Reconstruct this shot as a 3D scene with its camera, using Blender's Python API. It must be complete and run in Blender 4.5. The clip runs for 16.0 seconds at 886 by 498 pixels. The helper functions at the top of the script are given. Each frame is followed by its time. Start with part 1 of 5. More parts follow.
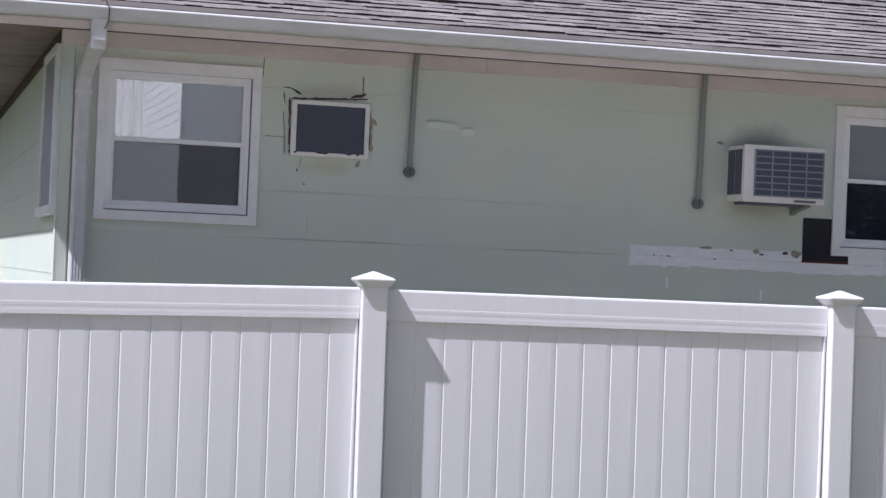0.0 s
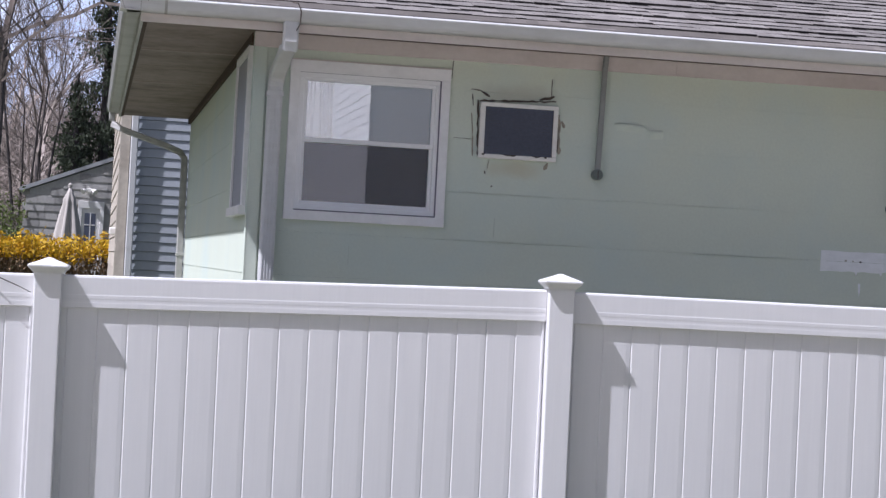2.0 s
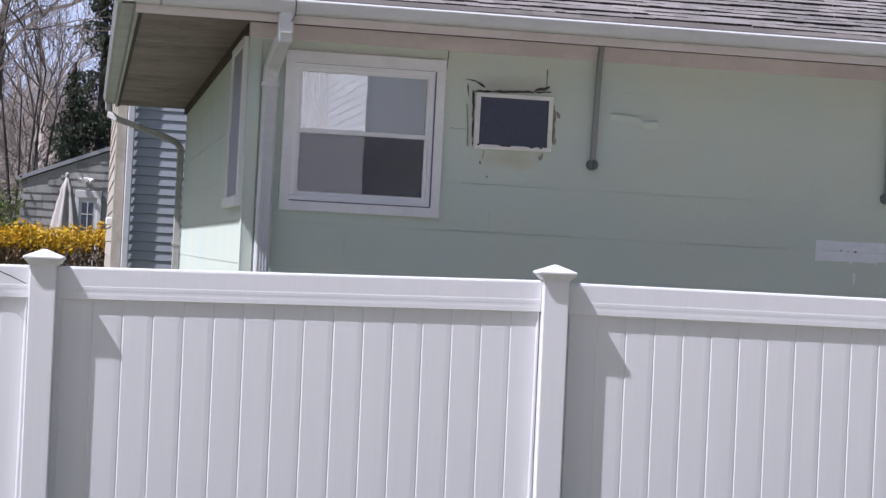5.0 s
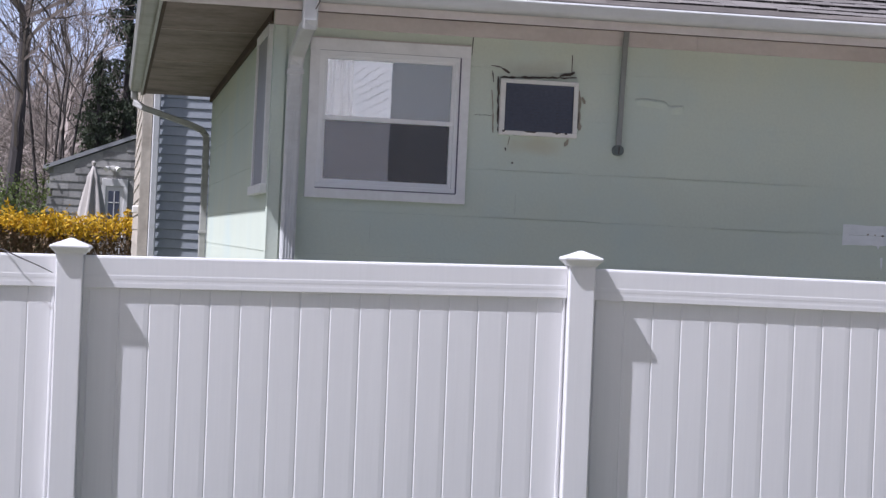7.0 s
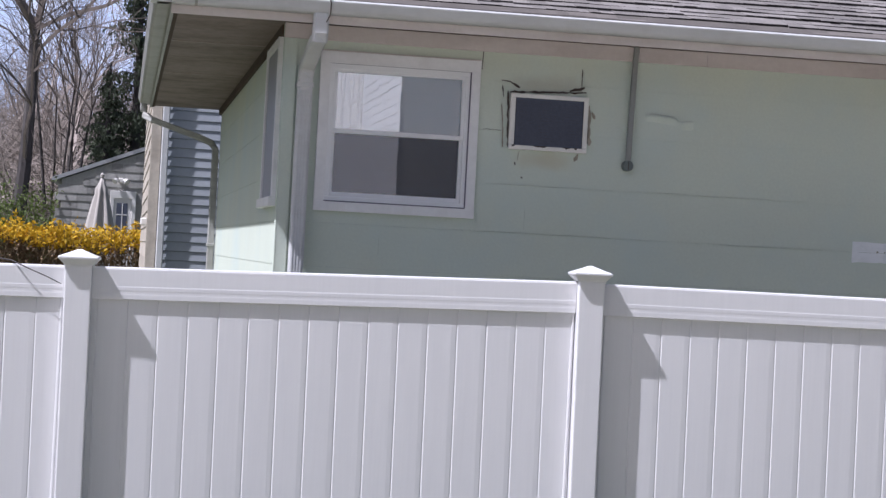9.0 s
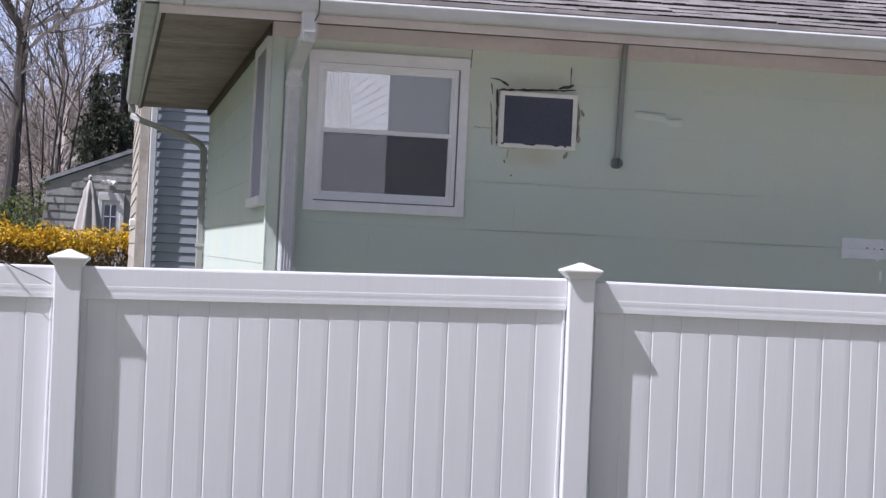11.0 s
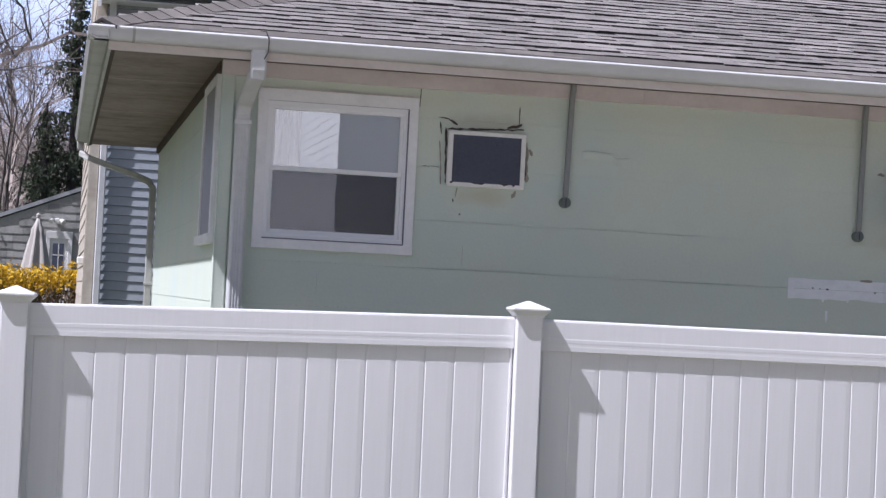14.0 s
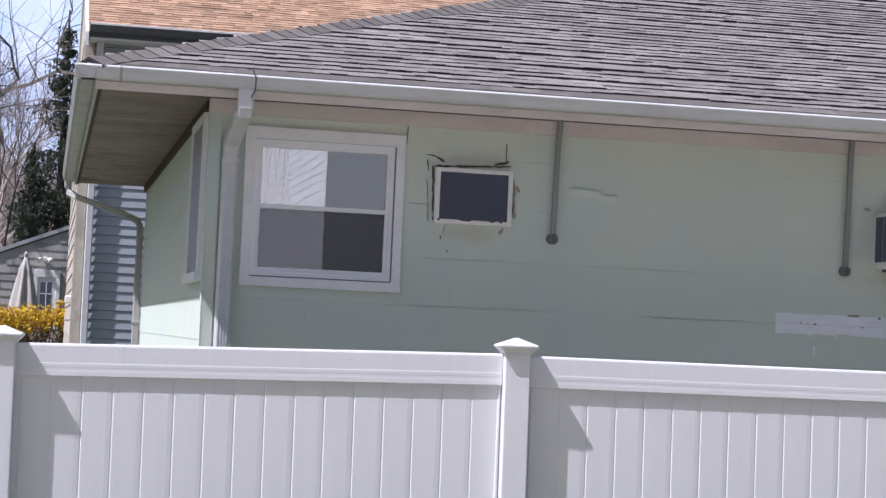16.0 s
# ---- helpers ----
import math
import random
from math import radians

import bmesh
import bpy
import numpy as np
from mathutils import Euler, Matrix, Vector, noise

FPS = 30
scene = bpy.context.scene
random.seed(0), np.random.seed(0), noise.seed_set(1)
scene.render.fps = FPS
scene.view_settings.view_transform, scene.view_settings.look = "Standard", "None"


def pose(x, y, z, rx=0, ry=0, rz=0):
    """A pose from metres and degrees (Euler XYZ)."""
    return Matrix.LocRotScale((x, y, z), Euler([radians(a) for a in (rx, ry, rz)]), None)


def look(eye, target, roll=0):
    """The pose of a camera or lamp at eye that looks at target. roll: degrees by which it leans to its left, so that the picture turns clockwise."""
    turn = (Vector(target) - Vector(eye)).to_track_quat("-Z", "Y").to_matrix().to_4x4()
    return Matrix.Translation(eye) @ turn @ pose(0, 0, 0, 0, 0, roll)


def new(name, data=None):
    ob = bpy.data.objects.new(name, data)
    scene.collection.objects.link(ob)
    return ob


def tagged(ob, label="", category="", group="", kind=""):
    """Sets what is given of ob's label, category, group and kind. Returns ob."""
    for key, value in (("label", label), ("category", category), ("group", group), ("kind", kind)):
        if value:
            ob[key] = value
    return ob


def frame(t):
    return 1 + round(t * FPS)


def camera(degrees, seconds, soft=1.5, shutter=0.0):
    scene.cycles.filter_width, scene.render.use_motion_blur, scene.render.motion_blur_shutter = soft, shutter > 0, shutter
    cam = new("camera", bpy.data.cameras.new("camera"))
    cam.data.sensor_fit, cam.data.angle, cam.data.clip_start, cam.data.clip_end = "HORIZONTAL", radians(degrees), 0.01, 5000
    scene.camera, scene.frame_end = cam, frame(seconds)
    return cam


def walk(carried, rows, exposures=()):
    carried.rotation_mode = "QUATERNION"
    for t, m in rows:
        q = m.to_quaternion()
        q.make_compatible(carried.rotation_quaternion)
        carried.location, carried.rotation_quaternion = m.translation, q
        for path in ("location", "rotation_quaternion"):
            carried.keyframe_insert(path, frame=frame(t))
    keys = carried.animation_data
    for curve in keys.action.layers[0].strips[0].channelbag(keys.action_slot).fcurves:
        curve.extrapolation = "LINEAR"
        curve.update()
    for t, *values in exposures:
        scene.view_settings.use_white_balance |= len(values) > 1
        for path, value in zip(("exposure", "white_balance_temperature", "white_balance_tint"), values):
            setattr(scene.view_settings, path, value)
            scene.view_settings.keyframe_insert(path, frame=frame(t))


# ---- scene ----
import itertools

# ------------------------------------------------------------------ camera
cam = camera(25.25, 16.0, soft=1.4)
# seconds, eye (x, y, z), yaw, tilt, roll: a hand-held, far-zoomed look over a fence
ROWS = [
    (0, -0.003, -0.013, 1.909, -15.538, 90.733, -2.358),
    (0.5, -0.012, -0.011, 1.900, -12.959, 90.704, -2.720),
    (1, -0.011, -0.005, 1.903, -11.455, 90.707, -2.931),
    (1.5, -0.006, -0.006, 1.902, -10.602, 90.671, -2.994),
    (2, -0.006, 0.006, 1.900, -10.164, 90.598, -3.021),
    (2.5, -0.004, -0.001, 1.902, -10.046, 90.585, -3.092),
    (3, -0.002, -0.004, 1.902, -10.170, 90.630, -3.188),
    (3.5, -0.002, -0.012, 1.902, -10.393, 90.703, -3.230),
    (4, -0.000, -0.016, 1.907, -10.527, 90.653, -3.186),
    (6.5, 0.008, -0.003, 1.915, -9.585, 89.769, -2.517),
    (7, 0.008, -0.007, 1.916, -9.467, 89.827, -2.616),
    (7.5, 0.005, -0.003, 1.916, -9.390, 89.934, -2.830),
    (8, 0.009, 0.010, 1.913, -9.303, 90.102, -3.060),
    (8.5, 0.006, 0.008, 1.913, -9.240, 90.219, -3.082),
    (11, -0.003, 0.021, 1.899, -9.583, 90.273, -2.703),
    (11.5, -0.000, 0.018, 1.899, -9.859, 90.610, -2.739),
    (12, 0.000, 0.019, 1.893, -10.122, 90.955, -2.779),
    (12.5, 0.002, 0.013, 1.885, -10.348, 91.218, -2.920),
    (13, 0.001, 0.007, 1.888, -10.521, 91.343, -2.968),
    (13.5, -0.001, 0.001, 1.888, -10.763, 91.429, -2.966),
    (14, 0.001, -0.002, 1.888, -11.048, 91.511, -2.903),
    (14.5, 0.001, -0.001, 1.886, -11.256, 91.667, -2.763),
    (15, 0.001, -0.005, 1.890, -11.362, 91.891, -2.644),
    (15.5, 0.003, -0.006, 1.891, -11.373, 92.233, -2.560),
    (16, 0.003, -0.010, 1.892, -11.377, 92.580, -2.574),
]
EXPOSURES = [(0.0, 0.02, 5590, 20), (3.5, 0.06, 5590, 20), (7.0, 0.0, 5590, 20), (8.5, 0.0, 5590, 20), (11.0, 0.02, 5590, 20), (13.5, 0.06, 5590, 20), (16.0, 0.08, 5590, 20)]
walk(cam, [(t, pose(x, y, z, tilt, roll, yaw)) for t, x, y, z, yaw, tilt, roll in ROWS], EXPOSURES)

# ------------------------------------------------------------------ world and sun
SUN_TO = Vector((-3.14, -0.86, 4.78)).normalized()
world = bpy.data.worlds.new("sky")
scene.world = world
world.use_nodes = True
wn = world.node_tree.nodes
wn.clear()
sky = wn.new("ShaderNodeTexSky")
sky.sky_type = "NISHITA"
sky.sun_disc = False
sky.sun_elevation = math.asin(SUN_TO.z)
sky.sun_rotation = math.atan2(SUN_TO.x, SUN_TO.y)
sky.air_density = 1.0
sky.dust_density = 5.0
bg = wn.new("ShaderNodeBackground")
bg.inputs["Strength"].default_value = 0.066
wo = wn.new("ShaderNodeOutputWorld")
world.node_tree.links.new(sky.outputs[0], bg.inputs[0])
world.node_tree.links.new(bg.outputs[0], wo.inputs[0])

sun = new("sun", bpy.data.lights.new("sun", "SUN"))
sun.data.energy = 6.2
sun.data.angle = radians(0.55)
sun.data.color = (1.0, 0.95, 0.88)
sun.matrix_world = look(SUN_TO * 60, (0, 0, 0))


# ------------------------------------------------------------------ materials
def material(name, colour, rough=0.6, spread=0.12, grain=40.0, patch=1.5, bump=0.15, metal=0.0, stretch=(1, 1, 1),
             dirt=None, dirt_amount=0.0, dirt_scale=3.0, per_piece=0.0, spec=0.4, thin=0.0, dirt_stretch=(1, 1, 1)):
    """A surface with variation at two scales, an optional second dirt colour, and piece-to-piece change."""
    m = bpy.data.materials.new(name)
    m.use_nodes = True
    nt = m.node_tree
    n, l = nt.nodes, nt.links
    b = n["Principled BSDF"]
    b.inputs["Roughness"].default_value = rough
    b.inputs["Metallic"].default_value = metal
    b.inputs["Specular IOR Level"].default_value = spec
    geo = n.new("ShaderNodeNewGeometry")
    mp = n.new("ShaderNodeMapping")
    mp.inputs["Scale"].default_value = stretch
    l.new(geo.outputs["Position"], mp.inputs["Vector"])
    fine = n.new("ShaderNodeTexNoise")
    fine.inputs["Scale"].default_value = grain
    fine.inputs["Detail"].default_value = 5
    l.new(mp.outputs[0], fine.inputs["Vector"])
    big = n.new("ShaderNodeTexNoise")
    big.inputs["Scale"].default_value = patch
    big.inputs["Detail"].default_value = 4
    l.new(mp.outputs[0], big.inputs["Vector"])
    add = n.new("ShaderNodeMath")
    add.operation = "ADD"
    l.new(fine.outputs[0], add.inputs[0])
    l.new(big.outputs[0], add.inputs[1])
    ramp = n.new("ShaderNodeMapRange")
    ramp.inputs["From Min"].default_value = 0.6
    ramp.inputs["From Max"].default_value = 1.4
    ramp.inputs["To Min"].default_value = 1 - spread
    ramp.inputs["To Max"].default_value = 1 + spread
    l.new(add.outputs[0], ramp.inputs["Value"])
    value = ramp.outputs[0]
    if per_piece:
        info = n.new("ShaderNodeObjectInfo")
        mix = n.new("ShaderNodeMath")
        mix.operation = "ADD"
        l.new(info.outputs["Random"], mix.inputs[0])
        l.new(geo.outputs["Random Per Island"], mix.inputs[1])
        fr = n.new("ShaderNodeMath")
        fr.operation = "FRACT"
        l.new(mix.outputs[0], fr.inputs[0])
        pr = n.new("ShaderNodeMapRange")
        pr.inputs["To Min"].default_value = 1 - per_piece
        pr.inputs["To Max"].default_value = 1 + per_piece
        l.new(fr.outputs[0], pr.inputs["Value"])
        mul = n.new("ShaderNodeMath")
        mul.operation = "MULTIPLY"
        l.new(value, mul.inputs[0])
        l.new(pr.outputs[0], mul.inputs[1])
        value = mul.outputs[0]
    sc = n.new("ShaderNodeVectorMath")
    sc.operation = "SCALE"
    sc.inputs[0].default_value = colour
    l.new(value, sc.inputs["Scale"])
    out = sc.outputs[0]
    if dirt:
        mp2 = n.new("ShaderNodeMapping")
        mp2.inputs["Scale"].default_value = dirt_stretch
        mp2.inputs["Location"].default_value = (3.1, 7.7, 1.3)
        l.new(geo.outputs["Position"], mp2.inputs["Vector"])
        dn = n.new("ShaderNodeTexNoise")
        dn.inputs["Scale"].default_value = dirt_scale
        dn.inputs["Detail"].default_value = 6
        dn.inputs["Roughness"].default_value = 0.65
        l.new(mp2.outputs[0], dn.inputs["Vector"])
        dr = n.new("ShaderNodeMapRange")
        dr.inputs["From Min"].default_value = 0.45
        dr.inputs["From Max"].default_value = 0.75
        dr.inputs["To Max"].default_value = dirt_amount
        l.new(dn.outputs[0], dr.inputs["Value"])
        mx = n.new("ShaderNodeMix")
        mx.data_type = "RGBA"
        l.new(dr.outputs[0], mx.inputs["Factor"])
        l.new(out, mx.inputs["A"])
        mx.inputs["B"].default_value = (*dirt, 1)
        out = mx.outputs["Result"]
    l.new(out, b.inputs["Base Color"])
    if bump:
        bp = n.new("ShaderNodeBump")
        bp.inputs["Strength"].default_value = bump
        bp.inputs["Distance"].default_value = 0.004
        l.new(add.outputs[0], bp.inputs["Height"])
        l.new(bp.outputs[0], b.inputs["Normal"])
    if thin:
        b.inputs["Transmission Weight"].default_value = 0.0
        tr = n.new("ShaderNodeBsdfTranslucent")
        l.new(out, tr.inputs["Color"])
        ms = n.new("ShaderNodeMixShader")
        ms.inputs[0].default_value = thin
        l.new(b.outputs[0], ms.inputs[1])
        l.new(tr.outputs[0], ms.inputs[2])
        l.new(ms.outputs[0], n["Material Output"].inputs["Surface"])
    return m


def glass_material(name, mirror, tint, haze=0.0, mesh=0.0, mesh_colour=(0.06, 0.085, 0.14)):
    """A coated window pane: part of the light is mirrored, the rest goes through."""
    m = bpy.data.materials.new(name)
    m.use_nodes = True
    n, l = m.node_tree.nodes, m.node_tree.links
    n.remove(n["Principled BSDF"])
    gl = n.new("ShaderNodeBsdfGlossy")
    gl.inputs["Roughness"].default_value = haze
    gl.inputs["Color"].default_value = (0.95, 0.97, 1.0, 1)
    wave = n.new("ShaderNodeTexNoise")
    wave.inputs["Scale"].default_value = 2.2
    bp = n.new("ShaderNodeBump")
    bp.inputs["Strength"].default_value = 0.05
    bp.inputs["Distance"].default_value = 0.002
    l.new(wave.outputs[0], bp.inputs["Height"])
    l.new(bp.outputs[0], gl.inputs["Normal"])
    tr = n.new("ShaderNodeBsdfTransparent")
    tr.inputs["Color"].default_value = (*tint, 1)
    ms = n.new("ShaderNodeMixShader")
    ms.inputs[0].default_value = mirror
    l.new(tr.outputs[0], ms.inputs[1])
    l.new(gl.outputs[0], ms.inputs[2])
    out = ms.outputs[0]
    if mesh:
        df = n.new("ShaderNodeBsdfDiffuse")
        df.inputs["Color"].default_value = (*mesh_colour, 1)
        mm = n.new("ShaderNodeMixShader")
        mm.inputs[0].default_value = mesh
        l.new(out, mm.inputs[1])
        l.new(df.outputs[0], mm.inputs[2])
        out = mm.outputs[0]
    l.new(out, n["Material Output"].inputs["Surface"])
    return m


VINYL = material("white_vinyl", (0.735, 0.73, 0.74), 0.38, 0.025, 6.0, 1.2, 0.03, stretch=(14, 14, 0.5), spec=0.45)
GREEN = material("pale_green_painted_siding", (0.65, 0.705, 0.605), 0.62, 0.05, 55.0, 1.1, 0.22,
                 dirt=(0.57, 0.675, 0.65), dirt_amount=0.75, dirt_scale=0.9)


def stain(mat, centre, radii, colour, amount):
    """A soft-edged stain with an uneven outline round a place on the wall, laid over the material's colour."""
    n, l = mat.node_tree.nodes, mat.node_tree.links
    b = n["Principled BSDF"]
    old = b.inputs["Base Color"].links[0].from_socket
    geo = n.new("ShaderNodeNewGeometry")
    sub_ = n.new("ShaderNodeVectorMath")
    sub_.operation = "SUBTRACT"
    sub_.inputs[1].default_value = centre
    l.new(geo.outputs["Position"], sub_.inputs[0])
    mul = n.new("ShaderNodeVectorMath")
    mul.operation = "MULTIPLY"
    mul.inputs[1].default_value = [1 / r for r in radii]
    l.new(sub_.outputs[0], mul.inputs[0])
    ln = n.new("ShaderNodeVectorMath")
    ln.operation = "LENGTH"
    l.new(mul.outputs[0], ln.inputs[0])
    no = n.new("ShaderNodeTexNoise")
    no.inputs["Scale"].default_value = 7
    l.new(geo.outputs["Position"], no.inputs["Vector"])
    ad = n.new("ShaderNodeMath")
    ad.operation = "MULTIPLY_ADD"
    ad.inputs[1].default_value = 0.7
    l.new(no.outputs[0], ad.inputs[0])
    l.new(ln.outputs["Value"], ad.inputs[2])
    mr = n.new("ShaderNodeMapRange")
    mr.interpolation_type = "SMOOTHSTEP"
    mr.inputs["From Min"].default_value = 0.45
    mr.inputs["From Max"].default_value = 1.35
    mr.inputs["To Min"].default_value = amount
    mr.inputs["To Max"].default_value = 0.0
    l.new(ad.outputs[0], mr.inputs["Value"])
    mx = n.new("ShaderNodeMix")
    mx.data_type = "RGBA"
    l.new(mr.outputs[0], mx.inputs["Factor"])
    l.new(old, mx.inputs["A"])
    mx.inputs["B"].default_value = (*colour, 1)
    l.new(mx.outputs["Result"], b.inputs["Base Color"])


stain(GREEN, (5.57, 12.2, 2.88), (0.33, 0.4, 0.16), (0.27, 0.28, 0.25), 0.75)   # soot over the boxy unit
stain(GREEN, (5.50, 12.2, 2.43), (0.36, 0.4, 0.10), (0.50, 0.48, 0.36), 0.6)    # drip marks below it
stain(GREEN, (2.60, 12.2, 2.56), (0.26, 0.4, 0.09), (0.56, 0.53, 0.38), 0.6)    # drip marks below the old unit
stain(GREEN, (2.62, 12.2, 3.02), (0.36, 0.4, 0.10), (0.42, 0.41, 0.34), 0.5)    # grime over the old unit
JOINT = material("paint_filled_joint", (0.47, 0.52, 0.46), 0.7, 0.15, 30, 3, 0.1)
TRIM = material("grey_white_painted_trim", (0.88, 0.875, 0.88), 0.5, 0.05, 30.0, 2.0, 0.12, dirt=(0.46, 0.44, 0.42), dirt_amount=0.18, dirt_scale=5)
FRIEZE = material("dusty_pinkish_frieze_paint", (0.70, 0.645, 0.625), 0.65, 0.06, 30.0, 1.5, 0.12, dirt=(0.40, 0.33, 0.30), dirt_amount=0.4, dirt_scale=2.5, dirt_stretch=(0.6, 1, 2))
GUTTER = material("white_aluminium_gutter", (0.66, 0.665, 0.67), 0.55, 0.05, 20.0, 1.6, 0.05, dirt=(0.42, 0.41, 0.38), dirt_amount=0.35, dirt_scale=3.0, dirt_stretch=(0.7, 0.7, 3))
GUTTER_OLD = material("weathered_grey_gutter", (0.42, 0.415, 0.40), 0.55, 0.10, 20.0, 1.6, 0.08, dirt=(0.24, 0.23, 0.20), dirt_amount=0.5, dirt_scale=3.0)
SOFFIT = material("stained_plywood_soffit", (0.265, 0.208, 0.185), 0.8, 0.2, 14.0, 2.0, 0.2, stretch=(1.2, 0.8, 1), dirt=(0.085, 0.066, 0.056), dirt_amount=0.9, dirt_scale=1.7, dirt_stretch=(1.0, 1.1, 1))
FRIEZE_OLD = material("faded_brown_strip", (0.33, 0.27, 0.24), 0.8, 0.25, 30, 4, 0.2)
EAVE_SHADE = material("slate_grey_eave_shade", (0.13, 0.14, 0.15), 0.6, 0.15, 20, 2, 0.1)
DARKWOOD = material("near_black_brown_wood", (0.07, 0.045, 0.035), 0.85, 0.3, 30, 4, 0.3)
CRACK = material("weathered_open_joint", (0.20, 0.21, 0.19), 0.8, 0.2, 30, 4, 0.2)
GAP_SHADOW = material("grey_violet_gap_shadow", (0.16, 0.155, 0.20), 0.7, 0.1, 20, 3, 0.05)
SASH = material("white_window_vinyl", (0.90, 0.90, 0.91), 0.35, 0.02, 20, 2, 0.02)
SHINGLE = material("grey_asphalt_shingle", (0.214, 0.199, 0.190), 0.9, 0.35, 110.0, 2.0, 0.5, per_piece=0.17, spec=0.25)
# near black: butt edges carry the course shadow in their colour
SHINGLE_BAND_SHADOW = material("shingle_band_and_edge_shadow", (0.040, 0.037, 0.038), 0.9, 0.3, 120.0, 3.0, 0.4, per_piece=0.4, spec=0.2)
ORANGE_BAND_SHADOW = material("tan_shingle_band_and_edge_shadow", (0.24, 0.145, 0.10), 0.9, 0.3, 60.0, 2.0, 0.4, per_piece=0.4, spec=0.2)
SHINGLE_CAP = material("grey_hip_shingle", (0.150, 0.136, 0.126), 0.9, 0.25, 120.0, 5.0, 0.5, per_piece=0.2, spec=0.25)
ORANGE_SHINGLE = material("tan_orange_asphalt_shingle", (0.36, 0.235, 0.152), 0.9, 0.3, 60.0, 2.0, 0.4, per_piece=0.26, spec=0.2)
CONDUIT = material("grey_green_painted_conduit", (0.275, 0.285, 0.275), 0.5, 0.08, 40, 4, 0.1)
DARKMETAL = material("dark_grille_metal", (0.085, 0.095, 0.135), 0.45, 0.2, 60, 3, 0.1)
ACWHITE = material("aged_white_enamel", (0.86, 0.84, 0.80), 0.4, 0.04, 30, 3, 0.05, dirt=(0.45, 0.42, 0.38), dirt_amount=0.25, dirt_scale=9)
BOXGREY = material("dark_grey_green_box_paint", (0.15, 0.175, 0.17), 0.5, 0.1, 40, 4, 0.1)
ACGREY = material("grey_grille_plastic", (0.27, 0.29, 0.33), 0.5, 0.05, 30, 3, 0.05)
CAULK = material("torn_dark_caulking", (0.09, 0.075, 0.065), 0.9, 0.35, 40, 8, 0.5)
PRIMER = material("white_primer_paint", (0.90, 0.92, 0.94), 0.6, 0.04, 30, 3, 0.15, dirt=(0.55, 0.58, 0.56), dirt_amount=0.25, dirt_scale=8, dirt_stretch=(1, 1, 3))
BLACKPAINT = material("black_patch", (0.012, 0.012, 0.018), 0.5, 0.2, 20, 3, 0.1)
REDBROWN = material("red_brown_wood_edge", (0.10, 0.025, 0.025), 0.7, 0.2, 20, 6, 0.2)
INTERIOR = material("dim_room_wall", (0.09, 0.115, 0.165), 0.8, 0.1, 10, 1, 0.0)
OPAQUE_PANE = material("grey_lilac_opaque_pane", (0.32, 0.325, 0.36), 0.4, 0.06, 20, 2, 0.05)
BLIND = material("pale_roller_blind", (0.66, 0.75, 0.82), 0.8, 0.04, 60, 2, 0.05)
CURTAIN = material("grey_white_curtain", (0.26, 0.26, 0.27), 0.85, 0.06, 50, 3, 0.1, thin=0.2)
GLASS = glass_material("coated_window_glass", 0.25, (0.74, 0.78, 0.82))
SCREEN = glass_material("insect_screened_glass", 0.095, (0.34, 0.41, 0.54), 0.015, 0.16)
FROSTED = glass_material("frosted_glass", 0.10, (0.7, 0.75, 0.78), 0.05, 0.55, (0.42, 0.45, 0.47))
SIDING_GREY = material("weathered_vinyl_siding", (0.39, 0.42, 0.46), 0.5, 0.08, 25, 1.2, 0.08, stretch=(1, 1, 1), dirt=(0.35, 0.35, 0.36), dirt_amount=0.3, dirt_scale=2)
SIDING_TAN = material("worn_cream_shingle", (0.52, 0.47, 0.40), 0.75, 0.15, 20, 2, 0.2, dirt=(0.22, 0.17, 0.13), dirt_amount=0.6, dirt_scale=3, per_piece=0.12)
SHED_SHAKE = material("silver_grey_cedar_shake", (0.35, 0.34, 0.325), 0.85, 0.2, 12, 1, 0.2, per_piece=0.22)
SHED_ROOF = material("pale_grey_shed_roof", (0.42, 0.43, 0.45), 0.8, 0.15, 12, 1, 0.2)
WHITEWALL = material("white_painted_boards", (0.78, 0.76, 0.74), 0.6, 0.05, 20, 1, 0.1)
FABRIC = material("beige_parasol_cloth", (0.46, 0.43, 0.40), 0.9, 0.08, 30, 2, 0.1)
BARK = material("grey_brown_bark", (0.15, 0.125, 0.11), 0.9, 0.3, 8, 0.6, 0.3, stretch=(1, 1, 0.3))
BARK_DARK = material("dark_wet_bark", (0.065, 0.058, 0.058), 0.9, 0.35, 8, 0.8, 0.4, stretch=(1, 1, 0.3), dirt=(0.13, 0.12, 0.11), dirt_amount=0.5, dirt_scale=1.2)
WOODS = material("grey_brown_far_wood", (0.235, 0.215, 0.20), 0.9, 0.35, 0.6, 0.15, 0.0, per_piece=0.6)
TWIG = material("pale_grey_twigs", (0.31, 0.265, 0.24), 0.9, 0.3, 1.0, 0.3, 0.0, per_piece=0.5)
NEEDLE = material("dark_conifer_needles", (0.090, 0.108, 0.070), 0.8, 0.4, 4, 0.6, 0.0, per_piece=0.4, thin=0.15)
LEAF = material("fresh_green_leaves", (0.12, 0.16, 0.045), 0.7, 0.3, 4, 0.6, 0.0, per_piece=0.35, thin=0.3)
FORSYTHIA = material("yellow_forsythia_petals", (0.58, 0.37, 0.015), 0.7, 0.2, 4, 0.6, 0.0, per_piece=0.3, thin=0.3)
HEDGE_STEM = material("brown_hedge_stems", (0.15, 0.105, 0.06), 0.9, 0.3, 6, 0.8, 0.0, per_piece=0.4)
